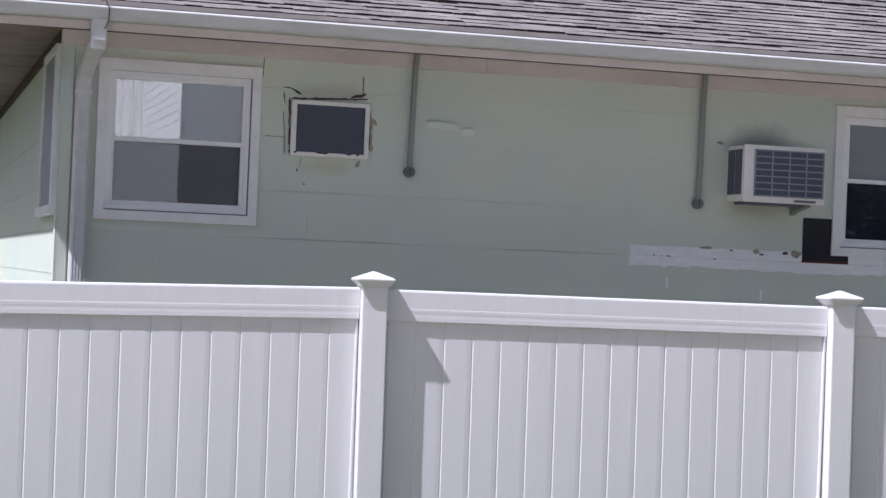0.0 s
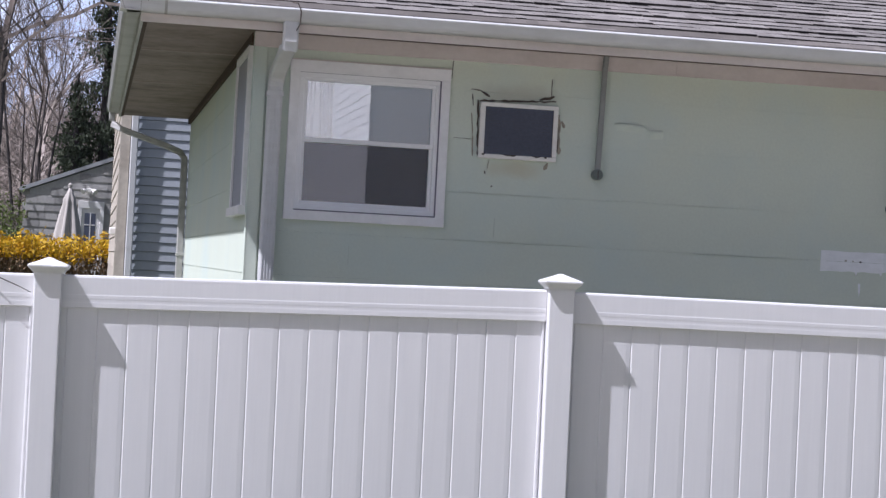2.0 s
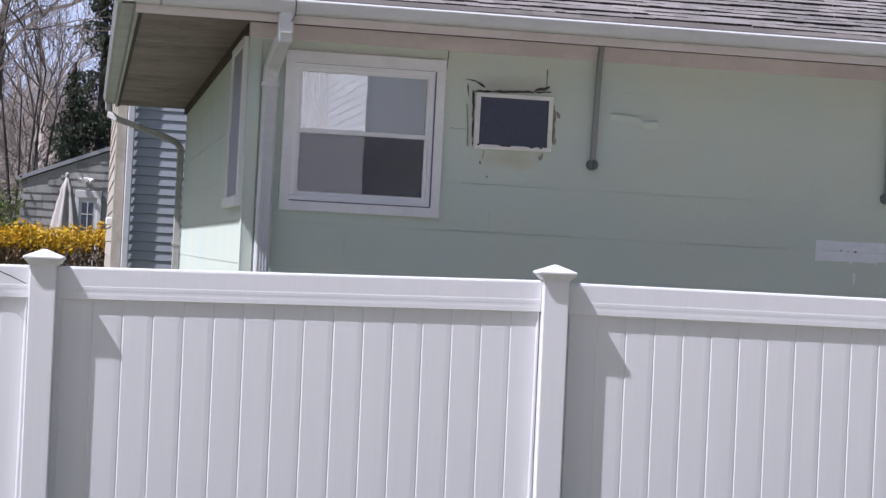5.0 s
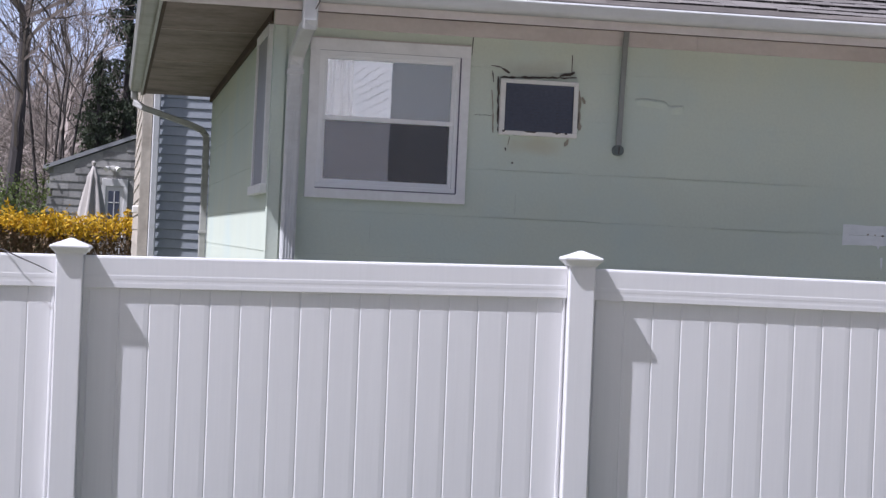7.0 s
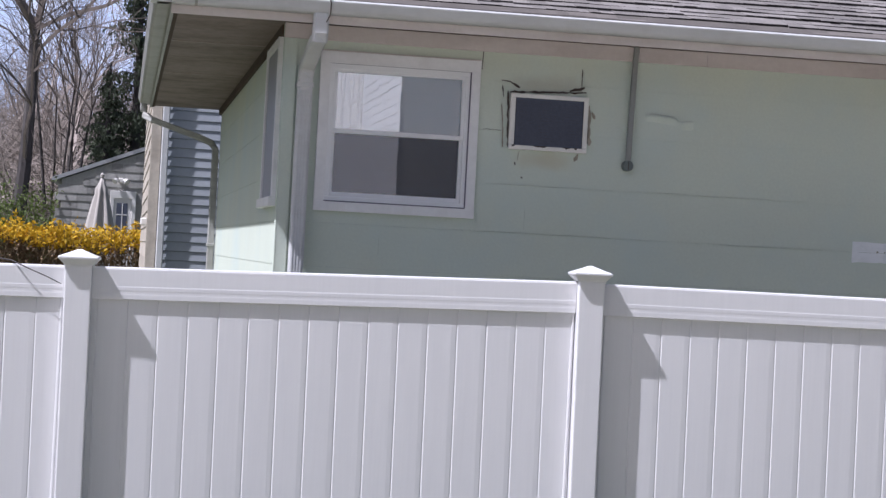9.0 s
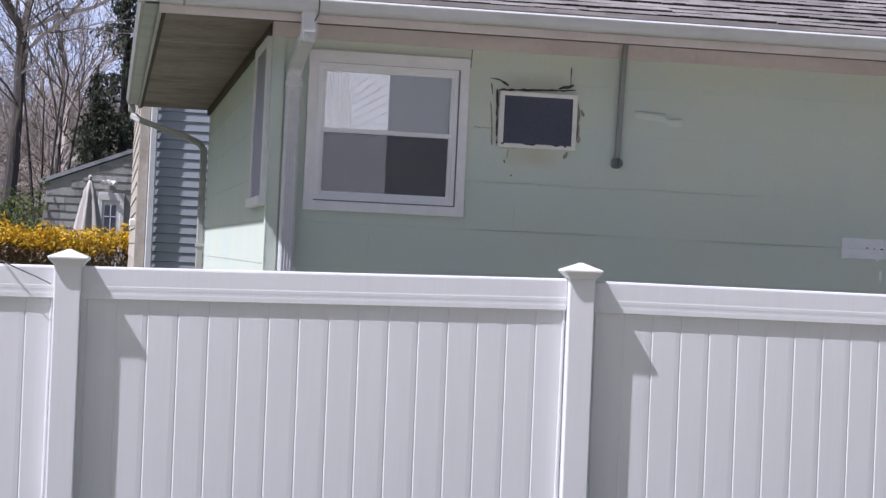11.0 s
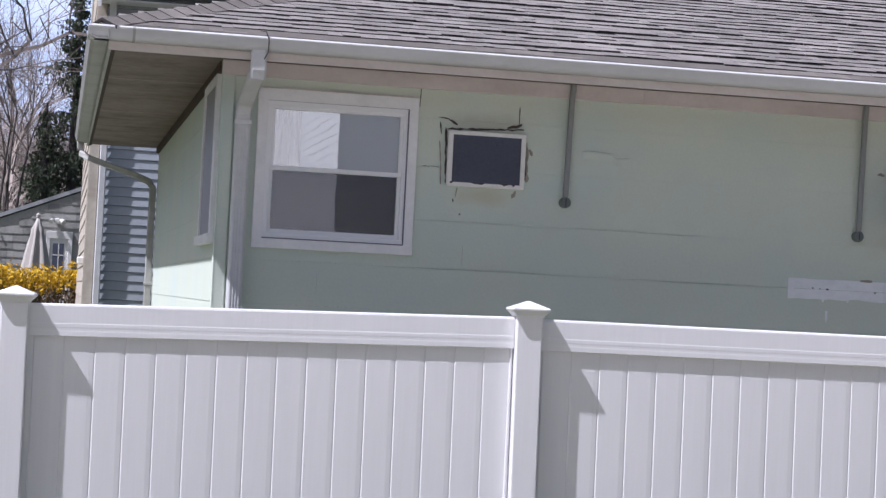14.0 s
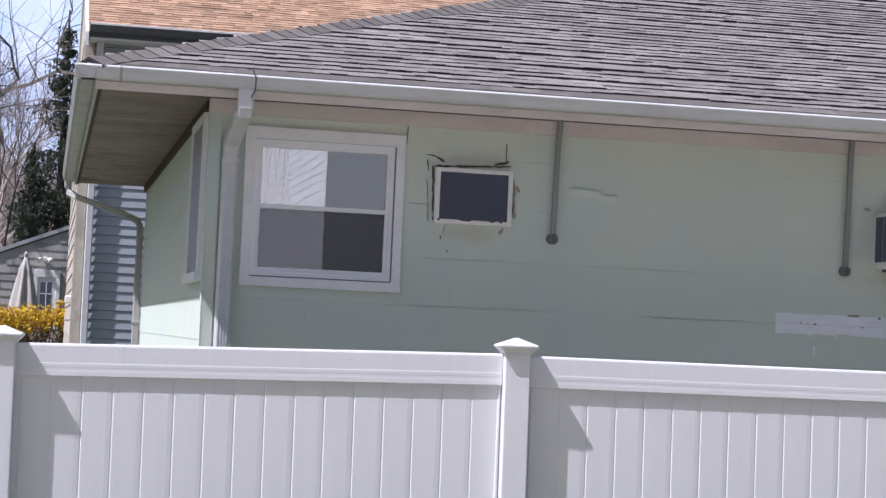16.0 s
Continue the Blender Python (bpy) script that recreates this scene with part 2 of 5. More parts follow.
LAWN = material("spring_lawn", (0.075, 0.085, 0.045), 0.95, 0.25, 12, 0.3, 0.5, dirt=(0.12, 0.11, 0.085), dirt_amount=0.7, dirt_scale=0.5)
PATH = material("worn_sandy_earth", (0.27, 0.25, 0.20), 0.95, 0.2, 50, 0.8, 0.6)
YARD = material("pale_sandy_concrete", (0.62, 0.57, 0.46), 0.95, 0.2, 50, 0.8, 0.6)


# ------------------------------------------------------------------ builders
def box(bm, lo, hi, bevel=0.0, m=None):
    """A box between two corners, its edges rounded by bevel, moved by the matrix m."""
    c = [(a + b) / 2 for a, b in zip(lo, hi)]
    s = [b - a for a, b in zip(lo, hi)]
    made = bmesh.ops.create_cube(bm, size=1.0, matrix=Matrix.Translation(c) @ Matrix.Diagonal((*s, 1)))
    vs = made["verts"]
    if bevel:
        es = list({e for v in vs for e in v.link_edges})
        out = bmesh.ops.bevel(bm, geom=es, offset=bevel, segments=2, profile=0.5, affect="EDGES")
        vs = list({v for f in out["faces"] for v in f.verts} | {v for v in vs if v.is_valid})
    if m is not None:
        bmesh.ops.transform(bm, matrix=m, verts=[v for v in vs if v.is_valid])
    return bm


def slab(lo, hi, bevel=0.0):
    return box(bmesh.new(), lo, hi, bevel)


def prism(outline, y0, y1, axis="y"):
    """A closed outline of (a, b) pairs pushed from y0 to y1 along an axis: y (a=x, b=z), x (a=y, b=z) or z (a=x, b=y)."""
    bm = bmesh.new()
    put = {"y": lambda a, b, d: (a, d, b), "x": lambda a, b, d: (d, a, b), "z": lambda a, b, d: (a, b, d)}[axis]
    rings = [[bm.verts.new(put(a, b, d)) for a, b in outline] for d in (y0, y1)]
    k = len(outline)
    for i in range(k):
        bm.faces.new((rings[0][i], rings[0][(i + 1) % k], rings[1][(i + 1) % k], rings[1][i]))
    bm.faces.new(rings[0])
    bm.faces.new(rings[1][::-1])
    bmesh.ops.recalc_face_normals(bm, faces=bm.faces)
    return bm


def tube(bm, points, radii, sides=8, squash=None):
    """A tube along points. squash: (a, b) half widths of a rectangular section instead of radii."""
    pts = [Vector(p) for p in points]
    rings = []
    ref = Vector((0, 0, 1))
    for i, p in enumerate(pts):
        d = (pts[min(i + 1, len(pts) - 1)] - pts[max(i - 1, 0)]).normalized()
        if abs(d.dot(ref)) > 0.9:
            side = Vector((1, 0, 0))
            side = (side - d * side.dot(d)).normalized()
        else:
            side = d.cross(ref).normalized()
        up = side.cross(d).normalized()
        if squash:
            a, b = squash
            ring = [p + side * x * a + up * y * b for x, y in ((-1, -.7), (-.75, -1), (.75, -1), (1, -.7), (1, .7), (.75, 1), (-.75, 1), (-1, .7))]
        else:
            r = radii[i] if isinstance(radii, (list, tuple)) else radii
            ring = [p + (side * math.cos(2 * math.pi * j / sides) + up * math.sin(2 * math.pi * j / sides)) * r for j in range(sides)]
        rings.append([bm.verts.new(v) for v in ring])
    k = len(rings[0])
    for a, b in zip(rings, rings[1:]):
        for j in range(k):
            bm.faces.new((a[j], a[(j + 1) % k], b[(j + 1) % k], b[j]))
    bm.faces.new(rings[0][::-1])
    bm.faces.new(rings[-1])
    return bm


def mesh_of(name, bm, mat, smooth=False):
    me = bpy.data.meshes.new(name)
    if not isinstance(bm, bmesh.types.BMesh):
        me.from_pydata(bm[0], [], bm[1])
    else:
        bmesh.ops.recalc_face_normals(bm, faces=bm.faces)
        bm.to_mesh(me)
        bm.free()
    me.materials.append(mat)
    if smooth:
        for p in me.polygons:
            p.use_smooth = True
    return me


def part(name, bm, mat, parent, label="", smooth=False):
    ob = new(name, mesh_of(name, bm, mat, smooth))
    ob.parent = parent
    if label:
        ob["label"] = label
    return ob


def shared(name, me, parent, m, label=""):
    ob = new(name, me)
    ob.parent = parent
    ob.matrix_basis = m
    if label:
        ob["label"] = label
    return ob


def thing(name, label, category, group="", kind="", at=None):
    ob = new(name)
    ob.empty_display_size = 0.2
    if at is not None:
        ob.matrix_basis = at
    return tagged(ob, label, category, group, kind)


def solid(name, bm, mat, label, category, group="", kind="", smooth=False):
    return tagged(new(name, mesh_of(name, bm, mat, smooth)), label, category, group, kind)


# ------------------------------------------------------------------ ground
ground = solid("ground", slab((-900, -500, -0.6), (900, 1500, 0.0)), LAWN, "patchy spring lawn with bare earth running to the horizon", "ground", kind="structure")
# unseen drive, added to throw sunlight up onto the house wall
yard = solid("pavement", slab((-20, -30, 0.004), (30, 4.2, 0.03)), YARD, "unseen pale concrete drive on the viewer's side, added to bounce sunlight onto the house wall", "drive", kind="structure")
# hidden strip, its albedo set to fill the shaded wall with bounced light
strip = solid("pavement_path", slab((0.4, 9.72, 0.004), (14, 10.95, 0.03)), PATH, "unseen sandy strip between fence and house, added to bounce light onto the wall", "path", kind="structure")

# ------------------------------------------------------------------ green house
HX, HY, HB = 0.948, 12.20, 20.33          # front corner, front wall, back wall
HR = 13.0                                # far end of the front wall
SOFFIT_Z, EAVE_X, EAVE_Y, EAVE_B = 3.305, 0.24, 11.78, 20.5
COURSES = [0.25, 0.60, 0.91, 1.21, 1.51, 1.815, 2.088, 2.388, 2.725, 3.03, 3.305]
WIN1 = (1.157, 2.164, 2.163, 3.149)      # casing, outer: x0, x1, z0, z1
WIN2 = (6.105, 7.115, 2.143, 3.162)
AC1 = (2.360, 2.862, 2.614, 2.966)
HOLE = (5.897, 6.238, 2.090, 2.390)

house_wall = thing("wall_north", "pale green painted house wall of wide lapped boards in the eave's shade", "wall", kind="structure")


def wall_boards(name, along, a0, a1, plane, holes, parent, sign):
    """Wide lapped boards on one wall. along x: the face looks to -y; along y: the face looks to -x. holes: (a0, a1, z0, z1)."""
    for i, (z0, z1) in enumerate(zip(COURSES, COURSES[1:])):
        cuts = sorted({a0, a1, *[h[0] for h in holes if h[2] < z1 and h[3] > z0], *[h[1] for h in holes if h[2] < z1 and h[3] > z0]})
        for s0, s1 in zip(cuts, cuts[1:]):
            mid = (s0 + s1) / 2
            spans = [(z0, z1)]
            for h in holes:
                if h[0] < mid < h[1]:
                    nxt = []
                    for u, v in spans:
                        if h[2] > u:
                            nxt.append((u, min(v, h[2])))
                        if h[3] < v:
                            nxt.append((max(u, h[3]), v))
                    spans = [q for q in nxt if q[1] - q[0] > 0.005]
            for u, v in spans:
                # butt of the board stands 5 mm proud at its foot, a sliver of drip edge under it
                lap = 0.0026
                foot = lap * (z1 - u) / (z1 - z0)
                head = lap * (z1 - v) / (z1 - z0)
                edge = 0.0006 if u == z0 else 0.0
                prof = [(plane - foot, u + edge), (plane - head, v), (plane + 0.03, v), (plane + 0.03, u + edge)]
                part("board", prism(prof, s0, s1, "x" if along == "x" else "y"), GREEN, parent)


front_holes = [(WIN1[0] + 0.05, WIN1[1] - 0.05, WIN1[2] + 0.05, WIN1[3] - 0.05), (WIN2[0] + 0.05, WIN2[1] - 0.05, WIN2[2] + 0.05, WIN2[3] - 0.05),
               (AC1[0] + 0.012, AC1[1] - 0.012, AC1[2] + 0.012, AC1[3] - 0.012)]
wall_boards("board", "x", HX + 0.002, HR, HY, front_holes, house_wall, -1)
part("foundation", slab((HX + 0.02, HY + 0.01, 0.0), (HR, HY + 0.2, 0.26)), YARD, house_wall)


def wall_core(parent):
    """The stud wall behind the boards, with the same openings."""
    xs = sorted({HX + 0.04, HR, *[h[0] for h in front_holes], *[h[1] for h in front_holes]})
    zs = sorted({0.26, SOFFIT_Z, *[h[2] for h in front_holes], *[h[3] for h in front_holes]})
    bm = bmesh.new()
    for x0, x1 in zip(xs, xs[1:]):
        for z0, z1 in zip(zs, zs[1:]):
            cx, cz = (x0 + x1) / 2, (z0 + z1) / 2
            if not any(h[0] < cx < h[1] and h[2] < cz < h[3] for h in front_holes):
                box(bm, (x0, HY + 0.032, z0), (x1, HY + 0.16, z1))
    part("core", bm, INTERIOR, parent)


wall_core(house_wall)
# vertical butt joints between the boards: thin recessed lines
for x, z0, z1 in ((1.577, 1.90, 2.02), (2.49, 2.12, 2.24)):
    part("joint", slab((x, HY - 0.0046, z0), (x + 0.0014, HY + 0.004, z1)), JOINT, house_wall)

side_wall = thing("wall_west", "pale green side wall of lapped boards, sunlit along its foot", "wall", kind="structure")
SIDEWIN = (12.46, 13.56, 2.21, 3.20)
wall_boards("board", "y", HY, HB, HX, [(SIDEWIN[0] + .05, SIDEWIN[1] - .05, SIDEWIN[2] + .05, SIDEWIN[3] - .05)], side_wall, -1)
part("core", slab((HX + 0.09, HY + 0.17, 0.26), (HX + 0.16, HB, SOFFIT_Z)), INTERIOR, side_wall)
back_wall = solid("wall_south", slab((HX + 0.04, HB, 0.0), (HR, HB + 0.15, SOFFIT_Z)), GREEN, "pale green back wall of the house", "wall", kind="structure")
end_wall = solid("wall_east", slab((HR, HY, 0.0), (HR + 0.15, HB + 0.15, SOFFIT_Z)), GREEN, "pale green far end wall of the house", "wall", kind="structure")

# corner boards at the front corner
corner_trim = thing("trim", "pale green corner boards at the house corner", "trim", kind="structure")
part("corner_board", slab((HX - 0.012, HY - 0.018, 0.26), (HX + 0.062, HY - 0.001, SOFFIT_Z - 0.09), 0.003), GREEN, corner_trim)
part("corner_board", slab((HX - 0.018, HY - 0.018, 0.26), (HX - 0.004, HY + 0.075, SOFFIT_Z), 0.003), GREEN, corner_trim)

# frieze board under the soffit
frieze = thing("trim_frieze", "dusty pinkish-grey painted frieze board under the eave", "trim", kind="structure")
for x0, x1 in ((HX - 0.02, 3.62), (3.6206, 7.2), (7.2006, HR)):
    part("frieze_board", slab((x0, HY - 0.026, SOFFIT_Z - 0.092), (x1, HY - 0.001, SOFFIT_Z), 0.003), FRIEZE, frieze)
part("frieze_board", slab((HX - 0.03, HY + 0.08, SOFFIT_Z - 0.06), (HX - 0.001, HB, SOFFIT_Z), 0.003), DARKWOOD, frieze, "near-black side frieze board")

# soffit panels: front run and side run
soffit = thing("ceiling", "stained brown plywood soffit panels under the eaves", "soffit", kind="structure")
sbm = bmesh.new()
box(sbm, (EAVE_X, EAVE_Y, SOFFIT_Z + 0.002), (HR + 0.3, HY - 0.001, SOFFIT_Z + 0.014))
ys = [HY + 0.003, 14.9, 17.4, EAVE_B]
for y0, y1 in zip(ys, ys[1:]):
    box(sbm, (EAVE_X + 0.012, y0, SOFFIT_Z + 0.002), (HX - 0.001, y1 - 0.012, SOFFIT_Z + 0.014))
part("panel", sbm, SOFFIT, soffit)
for y in (13.7, 16.3):
    part("cover_strip", slab((EAVE_X + 0.03, y, SOFFIT_Z - 0.003), (HX - 0.004, y + 0.05, SOFFIT_Z + 0.0025), 0.001), FRIEZE_OLD, soffit, "faded cover strip over a panel joint")
# near-black strip fills in the dark gap along the soffit's outer edge
part("batten", slab((EAVE_X + 0.002, EAVE_Y + 0.02, SOFFIT_Z - 0.010), (EAVE_X + 0.026, EAVE_B, SOFFIT_Z + 0.003)), DARKWOOD, soffit, "near-black strip drawn for the open gap along the rotten soffit edge")

# fascia boards
fascia = thing("trim_fascia", "grey-white fascia boards behind the gutters", "trim", kind="structure")
part("fascia_board", slab((EAVE_X - 0.02, EAVE_Y - 0.040, SOFFIT_Z - 0.042), (HR + 0.3, EAVE_Y - 0.0225, SOFFIT_Z + 0.009), 0.004), FRIEZE, fascia)
part("fascia_board", slab((EAVE_X - 0.02, EAVE_Y - 0.022, SOFFIT_Z - 0.014), (HR + 0.3, EAVE_Y, SOFFIT_Z + 0.10), 0.003), FRIEZE, fascia)
part("fascia_board", slab((EAVE_X - 0.022, EAVE_Y, SOFFIT_Z - 0.016), (EAVE_X, EAVE_B, SOFFIT_Z + 0.10), 0.003), GUTTER_OLD, fascia)


def gutter_profile():
    """Ogee gutter section: (out, z) with out growing away from the fascia and z from the bottom."""
    pts = [(0.0, 0.082), (0.0, 0.0), (0.080, 0.0), (0.094, 0.006), (0.104, 0.020), (0.110, 0.040), (0.117, 0.056), (0.120, 0.062), (0.1215, 0.072), (0.117, 0.080), (0.106, 0.083),
           (0.100, 0.080), (0.108, 0.076), (0.112, 0.068), (0.110, 0.060), (0.104, 0.044), (0.098, 0.024), (0.088, 0.008), (0.004, 0.005), (0.004, 0.082)]
    return pts


front_gutter = thing("gutter", "white aluminium gutter with a chalky lip along the front eave", "gutter")
GZ = SOFFIT_Z + 0.010
gy = EAVE_Y - 0.022
sections = [(EAVE_X - 0.142, 0.36), (0.364, 1.145), (1.149, HR + 0.3)]
for x0, x1 in sections:
    prof = [(gy - o, GZ + z) for o, z in gutter_profile()]
    part("trough", prism(prof, x0, x1, "x"), GUTTER, front_gutter)
for x in (0.362, 1.147):
    prof = [(gy - o * 1.02 - 0.0005, GZ + z * 1.01 - 0.0008) for o, z in gutter_profile()]
    part("joint_band", prism(prof, x - 0.008, x + 0.008, "x"), GUTTER_OLD if x < 1 else GUTTER, front_gutter)
side_gutter = thing("gutter", "weathered grey gutter along the side eave, dull green with age", "gutter")
gx = EAVE_X - 0.022
part("trough", prism([(gx - o, GZ + z) for o, z in gutter_profile()], EAVE_Y - 0.14, EAVE_B, "y"), GUTTER_OLD, side_gutter)


def downspout(label, mat, path, a, b, straps):
    ds = thing("downspout", label, "downspout")
    for i, seg in enumerate(path):
        bm = bmesh.new()
        tube(bm, seg, 0, squash=(a, b))
        part("pipe" if len(seg) < 3 else "elbow", bm, mat, ds)
    for x, y, z in straps:
        part("strap", slab((x - a - .006, y - b - .006, z), (x + a + .006, y + b + .006, z + 0.03), 0.003), mat, ds)
    return ds


dz = GZ - 0.02
front_ds = downspout("white corrugated downspout with an offset elbow at the house corner", GUTTER,
                     [[(1.10, gy - 0.06, dz + 0.035), (1.10, gy - 0.06, dz - 0.095), (1.097, gy - 0.05, dz - 0.13), (1.09, gy - 0.02, dz - 0.135)],
                      [(1.09, gy - 0.03, dz - 0.13), (1.070, HY - 0.09, dz - 0.255)],
                      [(1.073, HY - 0.105, dz - 0.235), (1.067, HY - 0.075, dz - 0.28), (1.064, HY - 0.062, dz - 0.325), (1.064, HY - 0.060, dz - 0.37)],
                      [(1.064, HY - 0.060, dz - 0.34), (1.064, HY - 0.060, 0.05)]], 0.046, 0.030, [(1.064, HY - 0.06, 2.91), (1.064, HY - 0.06, 1.2)])
for dx in (-0.027, -0.009, 0.009, 0.027):
    part("rib", slab((1.064 + dx - 0.004, HY - 0.0945, 0.1), (1.064 + dx + 0.004, HY - 0.0885, 2.89), 0.0015), GUTTER, front_ds)
tube_bm = bmesh.new()
tube(tube_bm, [(1.10, gy - 0.10, GZ + 0.115), (1.13, gy - 0.13, GZ + 0.108), (1.15, gy - 0.127, GZ + 0.06), (1.148, gy - 0.118, GZ - 0.01), (1.13, gy - 0.09, GZ - 0.05)], 0.004, 6)
solid("cable", tube_bm, CAULK, "black cable looped over the gutter at its joint", "cable")
# back downspout with its curved offset
bx, by = EAVE_X - 0.085, EAVE_B - 0.12
side_ds = thing("downspout", "grey painted downspout curving from the side gutter to the back corner", "downspout")
bm = bmesh.new()
tube(bm, [(bx, by, dz + 0.035), (bx, by, dz - 0.05), (bx + .02, by - 0.04, dz - 0.10), (bx + .09, by - 0.2, dz - 0.15), (HX - 0.22, HB - 0.15, dz - 0.30), (HX - 0.10, HB - 0.1, dz - 0.345), (HX - 0.055, HB - 0.1, dz - 0.40), (HX - 0.05, HB - 0.1, dz - 0.48), (HX - 0.05, HB - 0.1, 0.05)], 0, squash=(0.034, 0.030))
part("pipe", bm, GUTTER_OLD, side_ds)
part("strap", slab((HX - 0.092, HB - 0.136, 1.9), (HX - 0.008, HB - 0.064, 1.93), 0.003), GUTTER_OLD, side_ds)
# ------------------------------------------------------------------ roof
SLOPE = 0.345
RX0, RY0, RZ0 = 0.185, 11.73, 3.415
roof = thing("roof", "hipped grey asphalt shingle roof with uneven courses", "roof", kind="structure")
RIDGE = 17.6
rise = (RIDGE - RY0) * SLOPE
deck = ([(RX0 + .03, RY0 + .03, RZ0 - 0.02), (HR + .3, RY0 + .03, RZ0 - 0.02), (HR + .3, RIDGE, RZ0 + rise - 0.02), (RX0 + RIDGE - RY0, RIDGE, RZ0 + rise - 0.02),
         (RX0 + .03, EAVE_B + 0.08, RZ0 - 0.02), (HR + .3, EAVE_B + 0.08, RZ0 - 0.02)],
        [(0, 1, 2, 3), (0, 3, 4), (3, 2, 5, 4), (1, 5, 2), (0, 4, 5, 1)])
part("deck", deck, DARKWOOD, roof)

cosr = 1 / math.sqrt(1 + SLOPE ** 2)
EXPO = 0.128


def shingle_mesh(w, thick):
    """A single shingle: long in the slope direction, butt edge thick and slightly lifted. Local x along the eave, y up the slope."""
    d = EXPO * 1.5
    b = EXPO - 0.035
    zb = thick * (1 - b / d)
    v = [(0, 0, -0.002), (w, 0, -0.002), (w, d, -0.004), (0, d, -0.004), (0.001, 0, thick), (w - 0.001, 0, thick), (w, d, 0.0), (0, d, 0.0), (0.0005, b, zb), (w - 0.0005, b, zb)]
    f = [(4, 5, 9, 8), (8, 9, 6, 7), (0, 1, 5, 4), (1, 2, 6, 9, 5), (3, 0, 4, 8, 7), (0, 3, 2, 1)]
    return v, f


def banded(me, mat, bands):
    """Paints the shadow under each course onto the butt edges; some shingles also get the printed dark band at the head
    of the exposure.
    """
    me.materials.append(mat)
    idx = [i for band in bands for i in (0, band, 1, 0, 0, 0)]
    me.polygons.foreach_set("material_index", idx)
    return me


rng = random.Random(5)
row_m = Matrix.Translation((0, RY0, RZ0)) @ Matrix.Rotation(math.atan(SLOPE), 4, "X")
widths = (0.09, 0.115, 0.14, 0.17, 0.20, 0.24)
cache = {}
joined_v, joined_f, joined_b = [], [], []
first_v, first_f = [], []
parts_made = 0
for r in range(0, 46):
    s = r * EXPO
    x = RX0 + s * cosr - 0.02 - rng.random() * 0.2
    while x < 9.6:
        w = rng.choice((0.07, 0.09, 0.11, 0.14, 0.17))
        lift = 0.0118 + 0.0022 * math.sin(x * 1.7 + r * 2.1) + rng.uniform(-0.0022, 0.0022)
        th = round(lift / 0.0015) * 0.0015 if r else 0.003
        band = int(rng.random() < 0.10)
        dy = rng.uniform(-0.003, 0.003) + (0.010 if rng.random() < 0.08 else 0) + 0.006 * math.sin(x * 2.1 + r * 0.7) + 0.004 * math.sin(x * 5.3 + r * 1.9)
        x1 = min(x + w, 9.8)
        lo = RX0 + s * cosr * 0.985 - 0.03
        if x + w > lo and w > 0.02:
            m = row_m @ Matrix.Translation((max(x, lo), s + dy - 0.012, 0.003 * math.sin(x * 3.1 + r * 2.3)))
            ww = x + w - max(x, lo)
            if r == 0:
                v, f = shingle_mesh(ww - 0.002, th)
                k = len(first_v)
                first_v += [tuple(m @ Vector(q)) for q in v]
                first_f += [tuple(i + k for i in q) for q in f]
            elif r < 13 and x < 6.3 and ww == w and parts_made < 300:
                key = (w, th, band)
                if key not in cache:
                    cache[key] = banded(mesh_of("shingle", shingle_mesh(w - 0.0006, th), SHINGLE), SHINGLE_BAND_SHADOW, [band])
                shared("shingle", cache[key], roof, m)
                parts_made += 1
            elif ww > 0.02:
                v, f = shingle_mesh(ww - 0.0006, th)
                k = len(joined_v)
                joined_b.append(band)
                joined_v += [tuple(m @ Vector(q)) for q in v]
                joined_f += [tuple(i + k for i in q) for q in f]
        x += w
field = tagged(part("shingle_field", (joined_v, joined_f), SHINGLE, roof), kind="stuff")
banded(field.data, SHINGLE_BAND_SHADOW, joined_b)
tagged(part("first_course", (first_v, first_f), SHINGLE_CAP, roof, "dull smooth first course over the gutter"), kind="stuff")
# starter strip over the gutter
part("drip_edge", prism([(RY0 - 0.028, RZ0 - 0.028), (RY0 - 0.028, RZ0 - 0.006), (RY0 + 0.12, RZ0 + 0.045), (RY0 + 0.12, RZ0 + 0.025)], RX0 - 0.02, HR + 0.3, "x"), SHINGLE_CAP, roof)
# hip caps
hip_dir = Vector((1, 1, SLOPE)).normalized()
hip_len = (RIDGE - RY0) * math.sqrt(2 + SLOPE ** 2)
side = Vector((1, -1, 0)).normalized()
k = 0
s = -0.02
while s < hip_len:
    bm = bmesh.new()
    a = Vector((RX0, RY0, RZ0)) + hip_dir * s
    w = 0.125
    drop = 0.032
    lift = 0.014
    q = [a + side * w + Vector((0, 0, -drop + lift)), a + Vector((0, 0, lift + 0.022)), a - side * w + Vector((0, 0, -drop + lift))]
    b = a + hip_dir * 0.27
    q2 = [b + side * w + Vector((0, 0, -drop + 0.006)), b + Vector((0, 0, 0.022)), b - side * w + Vector((0, 0, -drop + 0.006))]
    low = [p - Vector((0, 0, 0.02)) for p in q]
    vs = [[bm.verts.new(p) for p in ring] for ring in (low, q, q2)]
    for r0, r1 in zip(vs, vs[1:]):
        for i in range(2):
            bm.faces.new((r0[i], r0[i + 1], r1[i + 1], r1[i]))
    hc = part("hip_cap", bm, SHINGLE_CAP, roof)
    # dark skirt faces paint in the shadow under each hip cap
    hc.data.materials.append(SHINGLE_BAND_SHADOW)
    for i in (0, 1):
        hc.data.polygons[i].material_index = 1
    s += 0.125


